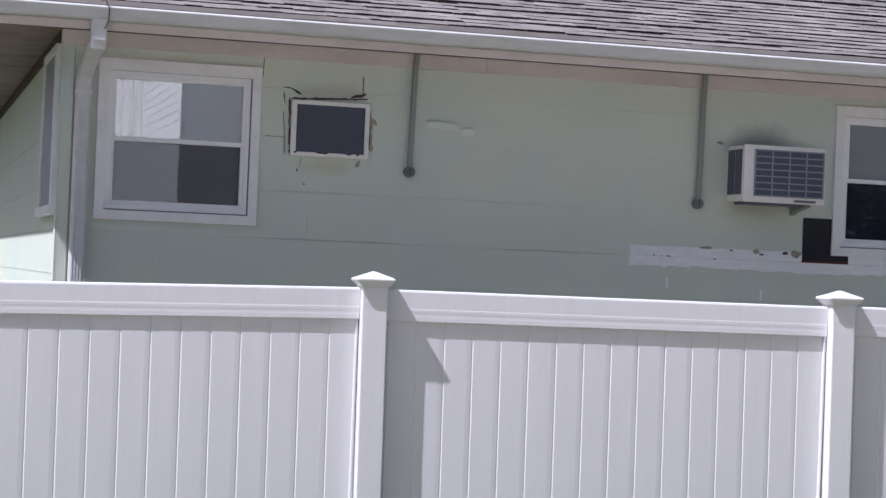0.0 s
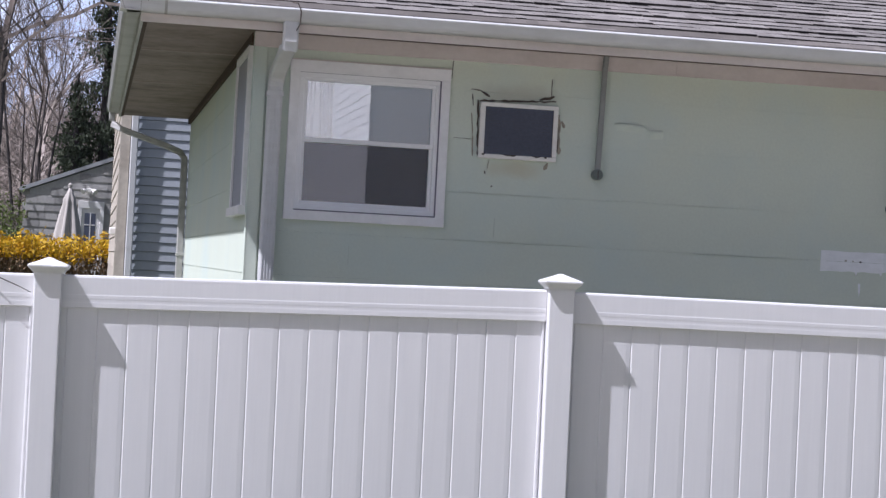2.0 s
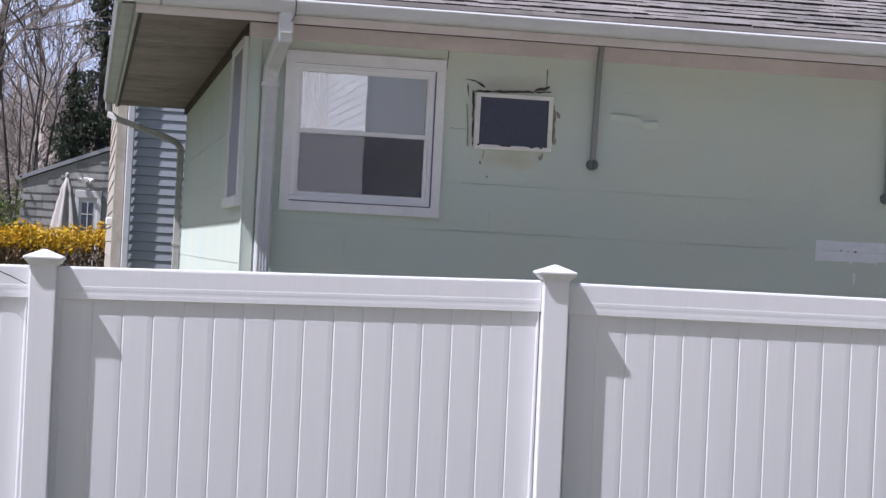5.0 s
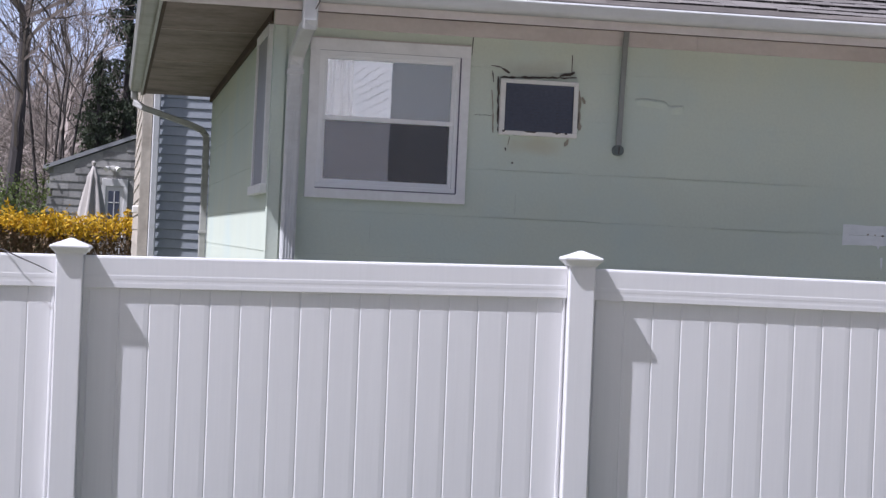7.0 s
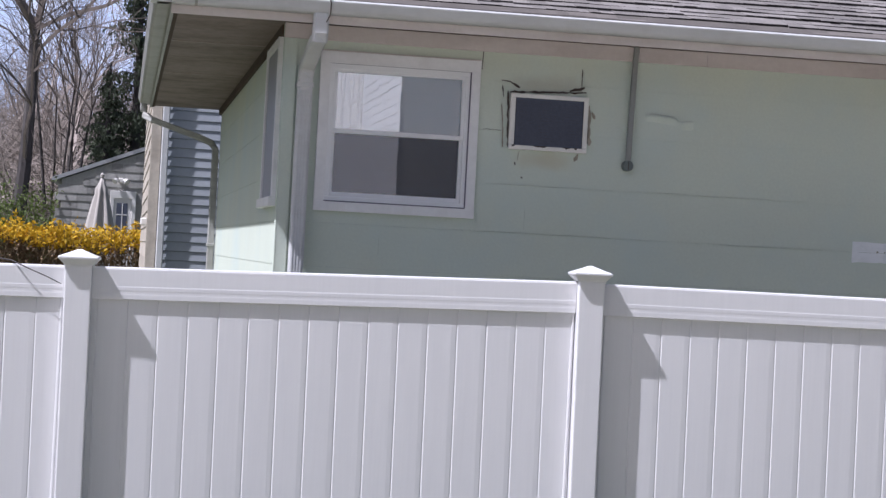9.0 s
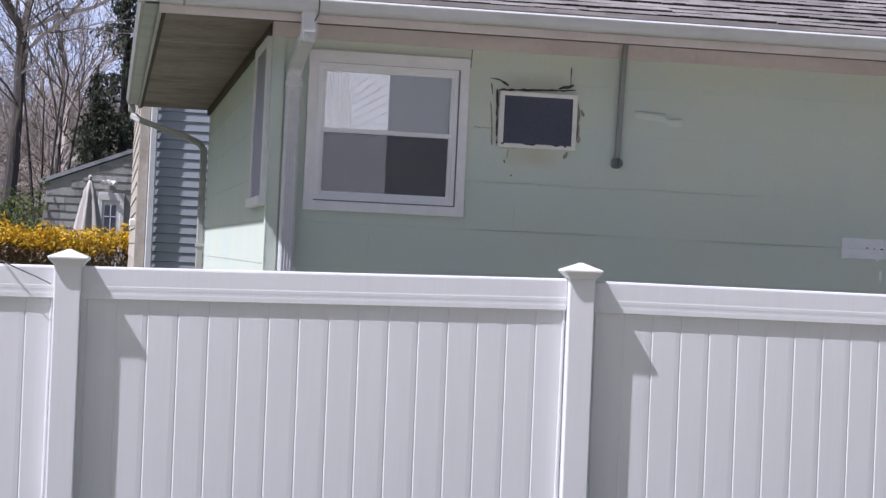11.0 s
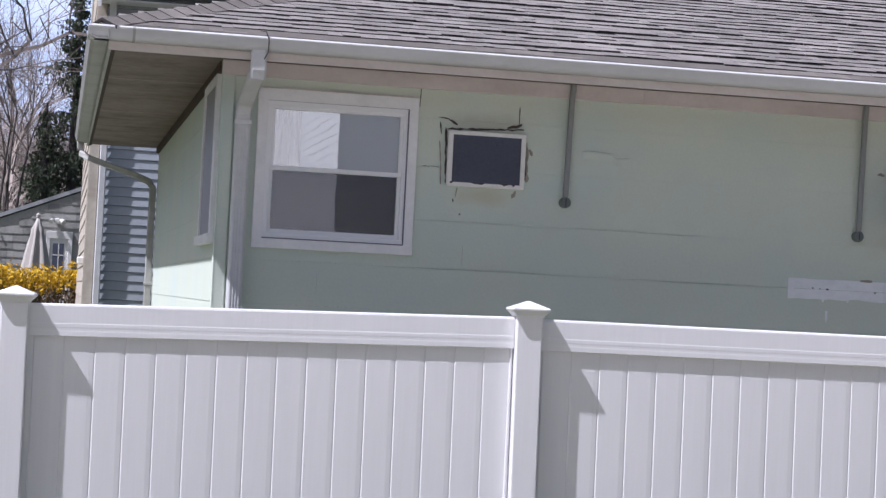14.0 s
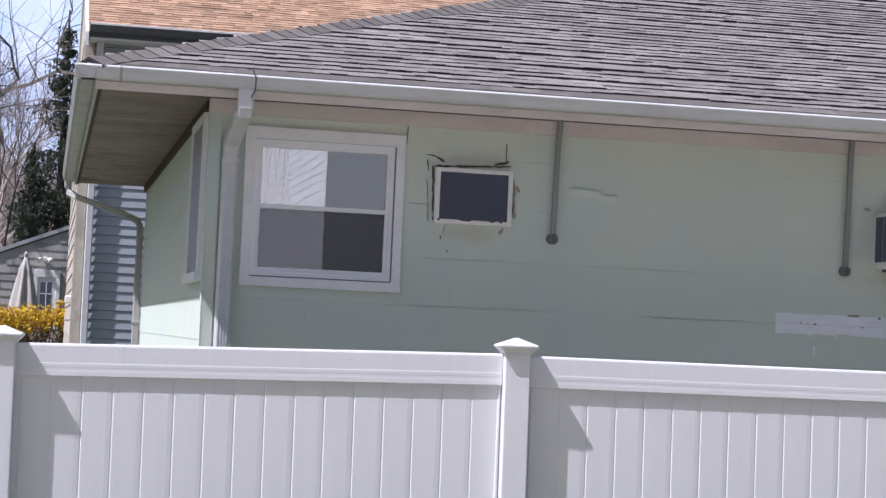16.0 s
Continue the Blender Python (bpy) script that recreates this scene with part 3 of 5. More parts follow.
# ------------------------------------------------------------------ windows
def sash_window(name, x0, x1, z0, z1, y, label, blind_from, frost):
    """A double-hung window in a flat casing: upper pane, insect-screened lower pane, room behind."""
    w = thing(name, label, "window", kind="structure")
    c = 0.062
    yo = y - 0.028
    part("casing", slab((x0, yo, z1 - c - 0.012), (x1, y + 0.02, z1), 0.0015), TRIM, w, "grey-white flat casing")
    part("casing", slab((x0, yo - 0.001, z0), (x1, y + 0.02, z0 + c), 0.0015), TRIM, w)
    part("casing", slab((x0 + 0.001, yo - 0.0005, z0 + c), (x0 + c, y + 0.02, z1 - c - 0.012), 0.0015), TRIM, w)
    part("casing", slab((x1 - c, yo - 0.0005, z0 + c), (x1 - 0.001, y + 0.02, z1 - c - 0.012), 0.0015), TRIM, w)
    part("drip_cap", slab((x0, yo + 0.004, z1), (x1, y, z1 + 0.008), 0.002), FRIEZE, w)
    ix0, ix1, iz0, iz1 = x0 + c, x1 - c, z0 + c, z1 - c - 0.012
    # grey-violet strips draw the shadow line between casing and sash
    for lo, hi in (((ix1 - 0.004, y - 0.030, iz0), (ix1 + 0.004, y, iz1)), ((ix0, y - 0.0305, iz0 - 0.004), (ix1, y, iz0 + 0.003)), ((ix0, y - 0.0275, iz1 - 0.001), (ix1, y, iz1 + 0.004))):
        part("gasket", slab(lo, hi), GAP_SHADOW, w)
    t = 0.030
    for lo, hi in (((ix0, y - 0.022, iz1 - t), (ix1, y + 0.08, iz1)), ((ix0, y - 0.022, iz0), (ix1, y + 0.08, iz0 + t)),
                   ((ix0, y - 0.021, iz0 + t), (ix0 + t, y + 0.08, iz1 - t)), ((ix1 - t, y - 0.021, iz0 + t), (ix1, y + 0.08, iz1 - t))):
        part("window_frame", slab(lo, hi, 0.003), SASH, w)
    jx0, jx1, jz0, jz1 = ix0 + t, ix1 - t, iz0 + t, iz1 - t
    zm = (jz0 + jz1) / 2 + 0.008
    s = 0.020
    for label2, a, b, dy, pane in (("upper", zm - 0.012, jz1, 0.006, FROSTED if frost else GLASS), ("lower", jz0, zm + 0.012, 0.020, SCREEN)):
        sash = part("sash", slab((jx0, y + dy - 0.02, a), (jx1, y + dy + 0.012, a + s + 0.008), 0.003), SASH, w)
        part("rail", slab((jx0, y + dy - 0.02, b - s), (jx1, y + dy + 0.012, b), 0.003), SASH, sash)
        part("stile", slab((jx0, y + dy - 0.019, a + s + 0.008), (jx0 + s, y + dy + 0.012, b - s), 0.003), SASH, sash)
        part("stile", slab((jx1 - s, y + dy - 0.019, a + s + 0.008), (jx1, y + dy + 0.012, b - s), 0.003), SASH, sash)
        p = part("pane", slab((jx0 + s - .002, y + dy, a + s), (jx1 - s + .002, y + dy + 0.004, b - s + .002)), pane, sash)
        p.visible_shadow = False
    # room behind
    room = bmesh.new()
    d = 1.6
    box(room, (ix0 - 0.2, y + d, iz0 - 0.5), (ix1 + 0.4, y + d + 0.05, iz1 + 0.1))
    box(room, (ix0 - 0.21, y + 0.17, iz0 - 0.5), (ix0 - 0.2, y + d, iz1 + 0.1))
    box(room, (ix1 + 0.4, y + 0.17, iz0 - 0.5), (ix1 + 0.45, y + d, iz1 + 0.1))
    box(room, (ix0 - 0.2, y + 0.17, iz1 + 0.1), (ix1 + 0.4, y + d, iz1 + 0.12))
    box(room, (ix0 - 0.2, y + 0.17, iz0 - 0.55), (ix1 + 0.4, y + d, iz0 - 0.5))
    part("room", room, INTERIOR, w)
    if blind_from is not None:
        part("blind", slab((jx0 + blind_from, y + 0.06, zm - 0.01), (jx1, y + 0.066, jz1)), BLIND, w, "pale blind drawn behind the upper pane")
    if frost:
        return w
    # a gathered net curtain at the blind's edge
    cv, cf = [], []
    for i in range(41):
        x = jx0 + 0.02 + 0.17 * i / 40
        d = 0.046 + 0.010 * math.sin(i * 0.95) + 0.004 * math.sin(i * 2.3)
        cv += [(x + 0.02 * math.sin(i * 0.4), y + d, zm), (x, y + d, jz1)]
        if i:
            k = 2 * i
            cf.append((k - 2, k, k + 1, k - 1))
    part("curtain", (cv, cf), CURTAIN, w, "gathered grey-white net curtain", smooth=True)
    return w


win1 = sash_window("window_1", *WIN1, HY, "white double-hung window in a grey-white casing", 0.0, False)
win2 = sash_window("window_2", *WIN2, HY, "white double-hung window with a frosted upper pane", 0.0, True)
# side window, seen almost edge on
sw = thing("window_3", "narrow-looking side window in a grey casing under the eave", "window", kind="structure")
y0, y1, z0, z1 = SIDEWIN
xo = HX - 0.03
part("casing", slab((xo, y0, z0), (HX + 0.02, y0 + 0.11, z1 + 0.06), 0.004), TRIM, sw)
part("casing", slab((xo, y1 - 0.07, z0), (HX + 0.02, y1, z1 + 0.06), 0.004), TRIM, sw)
part("sill", slab((xo - 0.02, y0 - 0.02, z0 - 0.03), (HX + 0.02, y1, z0 + 0.03), 0.004), TRIM, sw)
part("casing", slab((xo, y0 + 0.07, z1), (HX + 0.02, y1 - 0.07, z1 + 0.06), 0.004), TRIM, sw)
# opaque sheet in place of glass; its grey-lilac stands for the reflection
p = part("pane", slab((HX - 0.016, y0 + 0.11, z0 + 0.03), (HX - 0.010, y1 - 0.07, z1)), OPAQUE_PANE, sw)
part("blind", slab((HX - 0.008, y0 + 0.10, z0 + 0.02), (HX - 0.002, y1 - 0.06, z1 + 0.02)), BLIND, sw, "pale closed blind")
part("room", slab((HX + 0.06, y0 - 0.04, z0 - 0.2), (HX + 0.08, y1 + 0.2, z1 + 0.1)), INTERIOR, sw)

# ------------------------------------------------------------------ things on the green wall
def grille_unit(x0, x1, z0, z1):
    """The old air conditioner set through the wall: flaking white frame, dark finned grille."""
    ac = thing("air_conditioner", "old through-wall air conditioner, chipped white frame round a dark grille", "air conditioner")
    y = HY - 0.035
    b = 0.034
    part("sleeve", slab((x0 + 0.014, HY - 0.03, z0 + 0.014), (x1 - 0.014, HY + 0.42, z1 - 0.014)), CAULK, ac)
    for lo, hi in (((x0, y, z1 - b * 0.8), (x1, HY + 0.005, z1)), ((x0, y, z0), (x1, HY + 0.005, z0 + b * 0.8)),
                   ((x0, y + 0.001, z0 + b * 0.8), (x0 + b, HY + 0.005, z1 - b * 0.8)), ((x1 - b * 0.9, y + 0.001, z0 + b * 0.8), (x1, HY + 0.005, z1 - b * 0.8))):
        part("frame", slab(lo, hi, 0.004), ACWHITE, ac)
    part("grille", slab((x0 + b, HY - 0.030, z0 + b * 0.8), (x1 - b * 0.9, HY - 0.022, z1 - b * 0.8)), DARKMETAL, ac)
    n = 17
    for i in range(n):
        z = z0 + b * 0.8 + (i + 0.5) * (z1 - z0 - b * 1.6) / n
        part("fin", slab((x0 + b + 0.004, HY - 0.0303, z - 0.0078), (x1 - b * 0.9 - 0.004, HY - 0.0295, z + 0.0072)), DARKMETAL, ac)
    # flaking paint along the lower frame
    r = random.Random(3)
    for cx, w in ((x0 + 0.20, 0.09), (x0 + 0.37, 0.06), (x0 + 0.03, 0.02), (x0 + 0.43, 0.02)):
        pts = [(cx - w / 2, z0 + b * 0.82)] + [(cx - w / 2 + w * i / 6, z0 + b * 0.8 - r.uniform(0.003, 0.013)) for i in range(1, 6)] + [(cx + w / 2, z0 + b * 0.82)]
        part("flake", prism(pts, y - 0.0016, y + 0.002, "y"), CAULK, ac, "rusty bare patch")
    return ac


grille_unit(*AC1)


def at_ac(cx, cy):
    """Wall place (x, z) from a sketch grid whose origin is the frame's upper corner, 838 units to a metre."""
    return (AC1[0] + (cx + 0.045 * cy) / 838, AC1[3] - (cy - 0.045 * cx) / 838)


caulking = thing("caulking", "torn dark caulking and split boards round the old air conditioner", "caulking")
r = random.Random(8)


def ragged(name, a, b, width, mat, label="", proud=0.004):
    """A torn strip from a to b on the wall, its width uneven."""
    a, b = Vector(at_ac(*a)), Vector(at_ac(*b))
    d = b - a
    nrm = Vector((-d.y, d.x)).normalized()
    k = max(3, int(d.length / 0.025))
    top = [a + d * i / k + nrm * width / 838 * r.uniform(0.15, 1.0) * (0.4 if i in (0, k) else 1) for i in range(k + 1)]
    low = [a + d * i / k - nrm * width / 838 * r.uniform(0.15, 1.0) * (0.4 if i in (0, k) else 1) for i in range(k, -1, -1)]
    part(name, prism([tuple(p) for p in top + low], HY - 0.0065 - proud, HY + 0.01, "y"), mat, caulking, label)


RAWWOOD = material("split_raw_board", (0.34, 0.31, 0.25), 0.85, 0.25, 40, 8, 0.4)
for a, b, w, mat in (((0, -6), (410, -7), 8, CAULK), ((-48, -66), (10, -58), 3.5, CAULK), ((5, -55), (50, -28), 9, CAULK), ((320, -14), (400, -34), 16, CAULK),
                     ((384, -30), (388, -128), 3, CAULK), ((-42, -40), (-36, 20), 3, CAULK), ((-46, 60), (-40, 170), 6, RAWWOOD), ((-12, -10), (-10, 290), 8, CAULK), ((-40, 170), (-40, 285), 6, RAWWOOD),
                     ((425, 60), (425, 270), 14, RAWWOOD), ((412, 30), (415, 260), 8, CAULK), ((440, 95), (455, 130), 10, RAWWOOD), ((365, 318), (345, 355), 13, RAWWOOD), ((30, 292), (120, 296), 6, CAULK),
                     ((50, 305), (40, 350), 1.0, RAWWOOD), ((62, 440), (66, 448), 5, CAULK), ((26, 362), (29, 380), 3, CAULK)):
    ragged("tear", a, b, w, mat)
# cracks along the courses; the lines near z 2.09 also draw the lap shadow
for x0, x1, z, h, seed in ((2.28, 2.85, 2.392, 0.0022, 1), (3.78, 4.46, 2.086, 0.0026, 2), (2.25, 3.05, 2.092, 0.0014, 3), (3.6, 4.1, 2.392, 0.0012, 8), (3.2, 3.55, 2.395, 0.0015, 4), (2.20, 2.32, 2.730, 0.0022, 5)):
    rr = random.Random(seed)
    k = 16
    pts = [(x0 + (x1 - x0) * i / k, z + rr.uniform(0.0, h) + 0.0015 * math.sin(i * 0.9 + seed)) for i in range(k + 1)]
    pts += [(p[0], p[1] - h * (0.3 + rr.random()) * (0.2 if i in (0, k) else 1)) for i, p in reversed(list(enumerate(pts)))]
    part("crack", prism(pts, HY - 0.0060, HY + 0.01, "y"), CAULK if seed == 5 else JOINT, house_wall, "dark line between boards, part open crack, part painted lap shadow")

part("crack", prism([(2.170, 3.10), (2.174, 3.10), (2.180, 3.213), (2.174, 3.213)], HY - 0.0060, HY + 0.01, "y"), CRACK, house_wall, "dark open crack beside the window head")

# blistered board
bl = bmesh.new()
cols = []
for i in range(25):
    u = i / 24
    col = []
    for j in range(9):
        v = j / 8
        hgt = abs(math.sin(math.pi * (u / 0.66 if u < 0.66 else (u - 0.66) / 0.34))) ** 0.6 * math.sin(math.pi * v ** 0.45) * 0.020
        col.append(bl.verts.new((3.235 + 0.33 * u, HY - 0.0008 - hgt, 2.888 + 0.004 * math.sin(u * 8) - 0.030 * min(1, max(0, (u - 0.60) / 0.1)) - (0.050 + 0.012 * u) * v)))
    cols.append(col)
for a, b in zip(cols, cols[1:]):
    for j in range(8):
        bl.faces.new((a[j], a[j + 1], b[j + 1], b[j]))
# thin dark lines on the open top edge also paint its shadow
for x0, x1, z in ((3.24, 3.452, 2.889), (3.462, 3.56, 2.857)):
    pts = [(x0 + (x1 - x0) * i / 12, z + 0.004 * math.sin((x0 - 3.235 + (x1 - x0) * i / 12) * 24)) for i in range(13)]
    pts += [(px, pz - 0.0045 * math.sin(math.pi * i / 12)) for i, (px, pz) in reversed(list(enumerate(pts)))][1:-1]
    part("split", prism(pts, HY - 0.010, HY, "y"), JOINT, house_wall)
part("blister", bl, GREEN, house_wall, "blistered and split siding board", smooth=True)


def conduit(x, zb, lean):
    c = thing("conduit", "grey-green painted conduit running down the wall to a round box", "conduit", group="wall conduits")
    bm = bmesh.new()
    tube(bm, [(x + lean, HY - 0.045, SOFFIT_Z - 0.002), (x + lean * 0.6, HY - 0.045, SOFFIT_Z - 0.10), (x, HY - 0.03, zb + 0.03)], 0, squash=(0.0165, 0.015))
    part("pipe", bm, CONDUIT, c)
    bm = bmesh.new()
    tube(bm, [(x, HY - 0.001, zb), (x, HY - 0.042, zb), (x, HY - 0.052, zb)], [0.035, 0.035, 0.029], 18)
    part("round_box", bm, BOXGREY, c, smooth=False)
    part("lid_seam", slab((x - 0.003, HY - 0.0545, zb - 0.026), (x + 0.003, HY - 0.050, zb + 0.026)), CAULK, c)
    return c


conduit(3.134, 2.552, 0.018)
conduit(5.118, 2.447, 0.012)


def window_unit():
    """The boxy white air conditioner that stands out from the wall."""
    ac = thing("air_conditioner", "boxy white air conditioner standing out from the wall, grey slatted grille", "air conditioner")
    x0, x1, z0, z1, y0 = 5.328, 5.912, 2.466, 2.842, 11.92
    part("body", slab((x0 + 0.004, y0 + 0.02, z0 + 0.006), (x1 - 0.004, HY - 0.002, z1 - 0.004), 0.006), ACWHITE, ac)
    part("front_panel", slab((x0, y0, z0), (x1, y0 + 0.03, z1), 0.008), ACWHITE, ac)
    gx0, gx1, gz0, gz1 = x0 + 0.075, x1 - 0.018, z0 + 0.045, z1 - 0.032
    grille = part("grille", slab((gx0, y0 - 0.004, gz0), (gx1, y0 + 0.002, gz1)), DARKMETAL, ac, "dark grille behind grey slats")
    for i in range(4 * 2):
        z = gz0 + (gz1 - gz0) * (i + 0.0) / 7
        part("slat", slab((gx0 - 0.004, y0 - 0.012, z - 0.005), (gx1 + 0.004, y0 - 0.003, z + 0.004), 0.0015), ACGREY, grille)
    for i in range(5):
        x = gx0 + (gx1 - gx0) * i / 4
        part("rib", slab((x - 0.005, y0 - 0.013, gz0), (x + 0.004, y0 - 0.003, gz1), 0.0015), ACGREY, grille)
    for i in range(2):
        ya = y0 + 0.045 + i * 0.115
        part("side_louvre", slab((x0 - 0.001, ya, z0 + 0.05), (x0 + 0.006, ya + 0.10, z1 - 0.03)), DARKMETAL, ac)
    part("badge", slab((x0 + 0.36, y0 - 0.003, z0 + 0.010), (x0 + 0.52, y0 + 0.002, z0 + 0.027)), ACGREY, ac, "small grey maker's plate")
    for i in range(4):
        part("badge_mark", slab((x0 + 0.375 + i * 0.034, y0 - 0.0045, z0 + 0.014), (x0 + 0.40 + i * 0.034, y0 - 0.002, z0 + 0.023)), DARKMETAL, ac)
    part("bracket", prism([(HY - 0.002, z0 + 0.006), (HY - 0.24, z0 + 0.006), (HY - 0.24, z0 - 0.012), (HY - 0.06, z0 - 0.045), (HY - 0.002, z0 - 0.065)], x1 - 0.12, x1 - 0.08, "x"), CONDUIT, ac)
    part("under_tray", slab((x0 + 0.05, y0 + 0.05, z0 - 0.012), (x1 - 0.08, HY - 0.02, z0 + 0.008), 0.003), DARKMETAL, ac)
    return ac


window_unit()
solid("wall_stub", prism([(5.245, 2.86), (5.262, 2.873), (5.29, 2.86), (5.285, 2.85)], HY - 0.02, HY, "y"), RAWWOOD, "splinter of raw board sticking out above the air conditioner", "board stub")

# primed strip under the second window, with drips and chipped spots
pr = random.Random(12)
x0, x1 = 4.66, 7.6
k = 60
top = [(x0 + (x1 - x0) * i / k, 2.156 + pr.uniform(-0.003, 0.003)) for i in range(k + 1)]
low = []
for i in range(k, -1, -1):
    x = x0 + (x1 - x0) * i / k
    low.append((x, 2.026 + 0.004 * math.sin(x * 5) - (0.008 if x > 5.2 else 0) + pr.uniform(-0.005, 0.005)))
primed = thing("primed_strip", "strip of rough white primer brushed along the green wall", "paint patch")
part("coat", prism(top + low, HY - 0.0075, HY + 0.001, "y"), PRIMER, primed)
part("seam", slab((4.70, HY - 0.0082, 2.0878), (7.55, HY - 0.005, 2.0895)), JOINT, primed, "grey board seam showing through the primer")
for x, h in ((4.905, 0.022), (5.075, 0.016), (5.42, 0.014), (5.61, 0.018)):
    part("drip", prism([(x - 0.010, 2.034), (x + 0.010, 2.034), (x + 0.006, 2.024 - h * 0.5), (x, 2.024 - h), (x - 0.006, 2.024 - h * 0.5)], HY - 0.0072, HY, "y"), PRIMER, primed)
solid("paint_run", prism([(4.924, 1.95), (4.938, 1.95), (4.939, 1.90), (4.932, 1.868), (4.926, 1.90)], HY - 0.0065, HY, "y"), PRIMER, "thin white paint run on the green wall", "paint run", group="paint runs")
solid("paint_run", prism([(5.599, 1.89), (5.613, 1.89), (5.612, 1.835), (5.606, 1.818), (5.600, 1.835)], HY - 0.0065, HY, "y"), PRIMER, "short white paint run below the primed strip", "paint run", group="paint runs")
chips = thing("chipped_paint", "brown chipped spots along the top of the primed strip", "paint chips")
for cx, cz, w, h in ((5.20, 2.158, 0.10, 0.010), (5.38, 2.148, 0.03, 0.006), (5.56, 2.147, 0.055, 0.022), (5.60, 2.130, 0.04, 0.008), (5.77, 2.143, 0.05, 0.014), (5.85, 2.140, 0.09, 0.03), (4.83, 2.095, 0.016, 0.007), (4.88, 2.094, 0.012, 0.006), (4.93, 2.090, 0.02, 0.008), (5.26, 2.085, 0.02, 0.008)):
    pts = [(cx + w / 2 * math.cos(a) * pr.uniform(0.6, 1.1), cz + h * math.sin(a) * pr.uniform(0.5, 1.1)) for a in [i * math.pi / 5 for i in range(10)]]
    part("chip", prism(pts, HY - 0.009, HY, "y"), RAWWOOD if pr.random() < 0.45 else CAULK, chips)
panel = thing("access_panel", "matt black panel with a red-brown lower edge beside the window", "panel")
part("panel", slab((HOLE[0], HY - 0.012, HOLE[2] + 0.012), (WIN2[0] + 0.02, HY - 0.005, HOLE[3]), 0.002), BLACKPAINT, panel)
part("panel_foot", slab((WIN2[0] + 0.0205, HY - 0.012, HOLE[2] + 0.012), (HOLE[1], HY - 0.005, WIN2[2] + 0.01), 0.002), BLACKPAINT, panel)
part("edge", slab((HOLE[0] - 0.004, HY - 0.015, HOLE[2] - 0.002), (HOLE[1], HY, HOLE[2] + 0.012), 0.002), REDBROWN, panel)


# ------------------------------------------------------------------ neighbouring house behind
NX, NY = 0.31, 23.0
neigh = thing("neighbour_house", "grey vinyl-sided house with a tan shingle roof behind the green one", "house")
part("wall", slab((NX + 0.03, NY + 0.03, 0.0), (11.0, NY + 9.0, 5.15)), SIDING_GREY, neigh)


def lap(parent, mat, along, a0, a1, plane, z0, z1, step, jitter=0.0):
    z = z0
    me = None
    while z < z1 - 0.01:
        t = min(step, z1 - z)
        prof = [(plane - 0.015, z + 0.004), (plane - 0.014, z + 0.014), (plane - 0.004, z + t), (plane + 0.03, z + t), (plane + 0.03, z)]
        part("siding_board", prism(prof, a0, a1, along), mat, parent)
        z += t


lap(neigh, SIDING_GREY, "x", NX + 0.09, 11.0, NY, 0.2, 5.1, 0.108)
lap(neigh, SIDING_TAN, "y", NY + 0.16, NY + 9.0, NX, 0.2, 5.4, 0.19)
part("corner_board", slab((NX - 0.022, NY - 0.03, 0.1), (NX + 0.085, NY + 0.02, 5.12), 0.004), SIDING_TAN, neigh, "worn brown corner board")
part("corner_board", slab((NX - 0.03, NY - 0.028, 0.1), (NX - 0.004, NY + 0.15, 5.3), 0.004), SIDING_TAN, neigh)
bm = bmesh.new()
tube(bm, [(NX + 0.15, NY - 0.16, 5.15), (NX + 0.15, NY - 0.10, 4.85), (NX + 0.13, NY - 0.07, 4.7), (NX + 0.13, NY - 0.07, 0.1)], 0, squash=(0.04, 0.03))
part("downspout", bm, GUTTER, neigh, "white downspout at the corner")
# fascia and gutter take a slate colour for the shade under the drip edge
part("fascia", slab((NX + 0.02, NY - 0.36, 5.12), (11.2, NY - 0.33, 5.27), 0.004), EAVE_SHADE, neigh)
part("soffit", slab((NX + 0.02, NY - 0.35, 5.10), (11.2, NY + 0.02, 5.125)), TRIM, neigh)
part("gutter", prism([(NY - 0.36 - o, 5.17 + z) for o, z in gutter_profile()], NX + 0.02, 11.2, "x"), EAVE_SHADE, neigh, "gutter coloured dark for the shade beneath its bright lip")
part("drip_edge", slab((NX + 0.02, NY - 0.50, 5.245), (11.2, NY - 0.36, 5.268), 0.003), TRIM, neigh, "white drip edge")
nslope = 0.37
nroof = part("roof", prism([(NY - 0.38, 5.27), (NY + 4.5, 5.27 + 4.88 * nslope), (NY + 9.4, 5.27), (NY + 9.4, 5.20), (NY + 4.5, 5.20 + 4.88 * nslope), (NY - 0.38, 5.20)], NX + 0.01, 11.2, "x"), ORANGE_SHINGLE, neigh, "tan-orange shingle roof")
part("rake_board", prism([(NY - 0.38, 5.18), (NY + 4.5, 5.18 + 4.88 * nslope), (NY + 9.4, 5.18), (NY + 9.4, 5.02), (NY + 4.5, 5.02 + 4.88 * nslope), (NY - 0.38, 5.02)], NX - 0.025, NX + 0.008, "x"), TRIM, neigh)
part("gable", prism([(NY, 5.1), (NY + 9, 5.1), (NY + 4.5, 5.1 + 4.4 * nslope)], NX + 0.0, NX + 0.1, "x"), SIDING_TAN, neigh)
rng = random.Random(21)
nm = Matrix.Translation((0, NY - 0.40, 5.275)) @ Matrix.Rotation(math.atan(nslope), 4, "X")
jv, jf = [], []
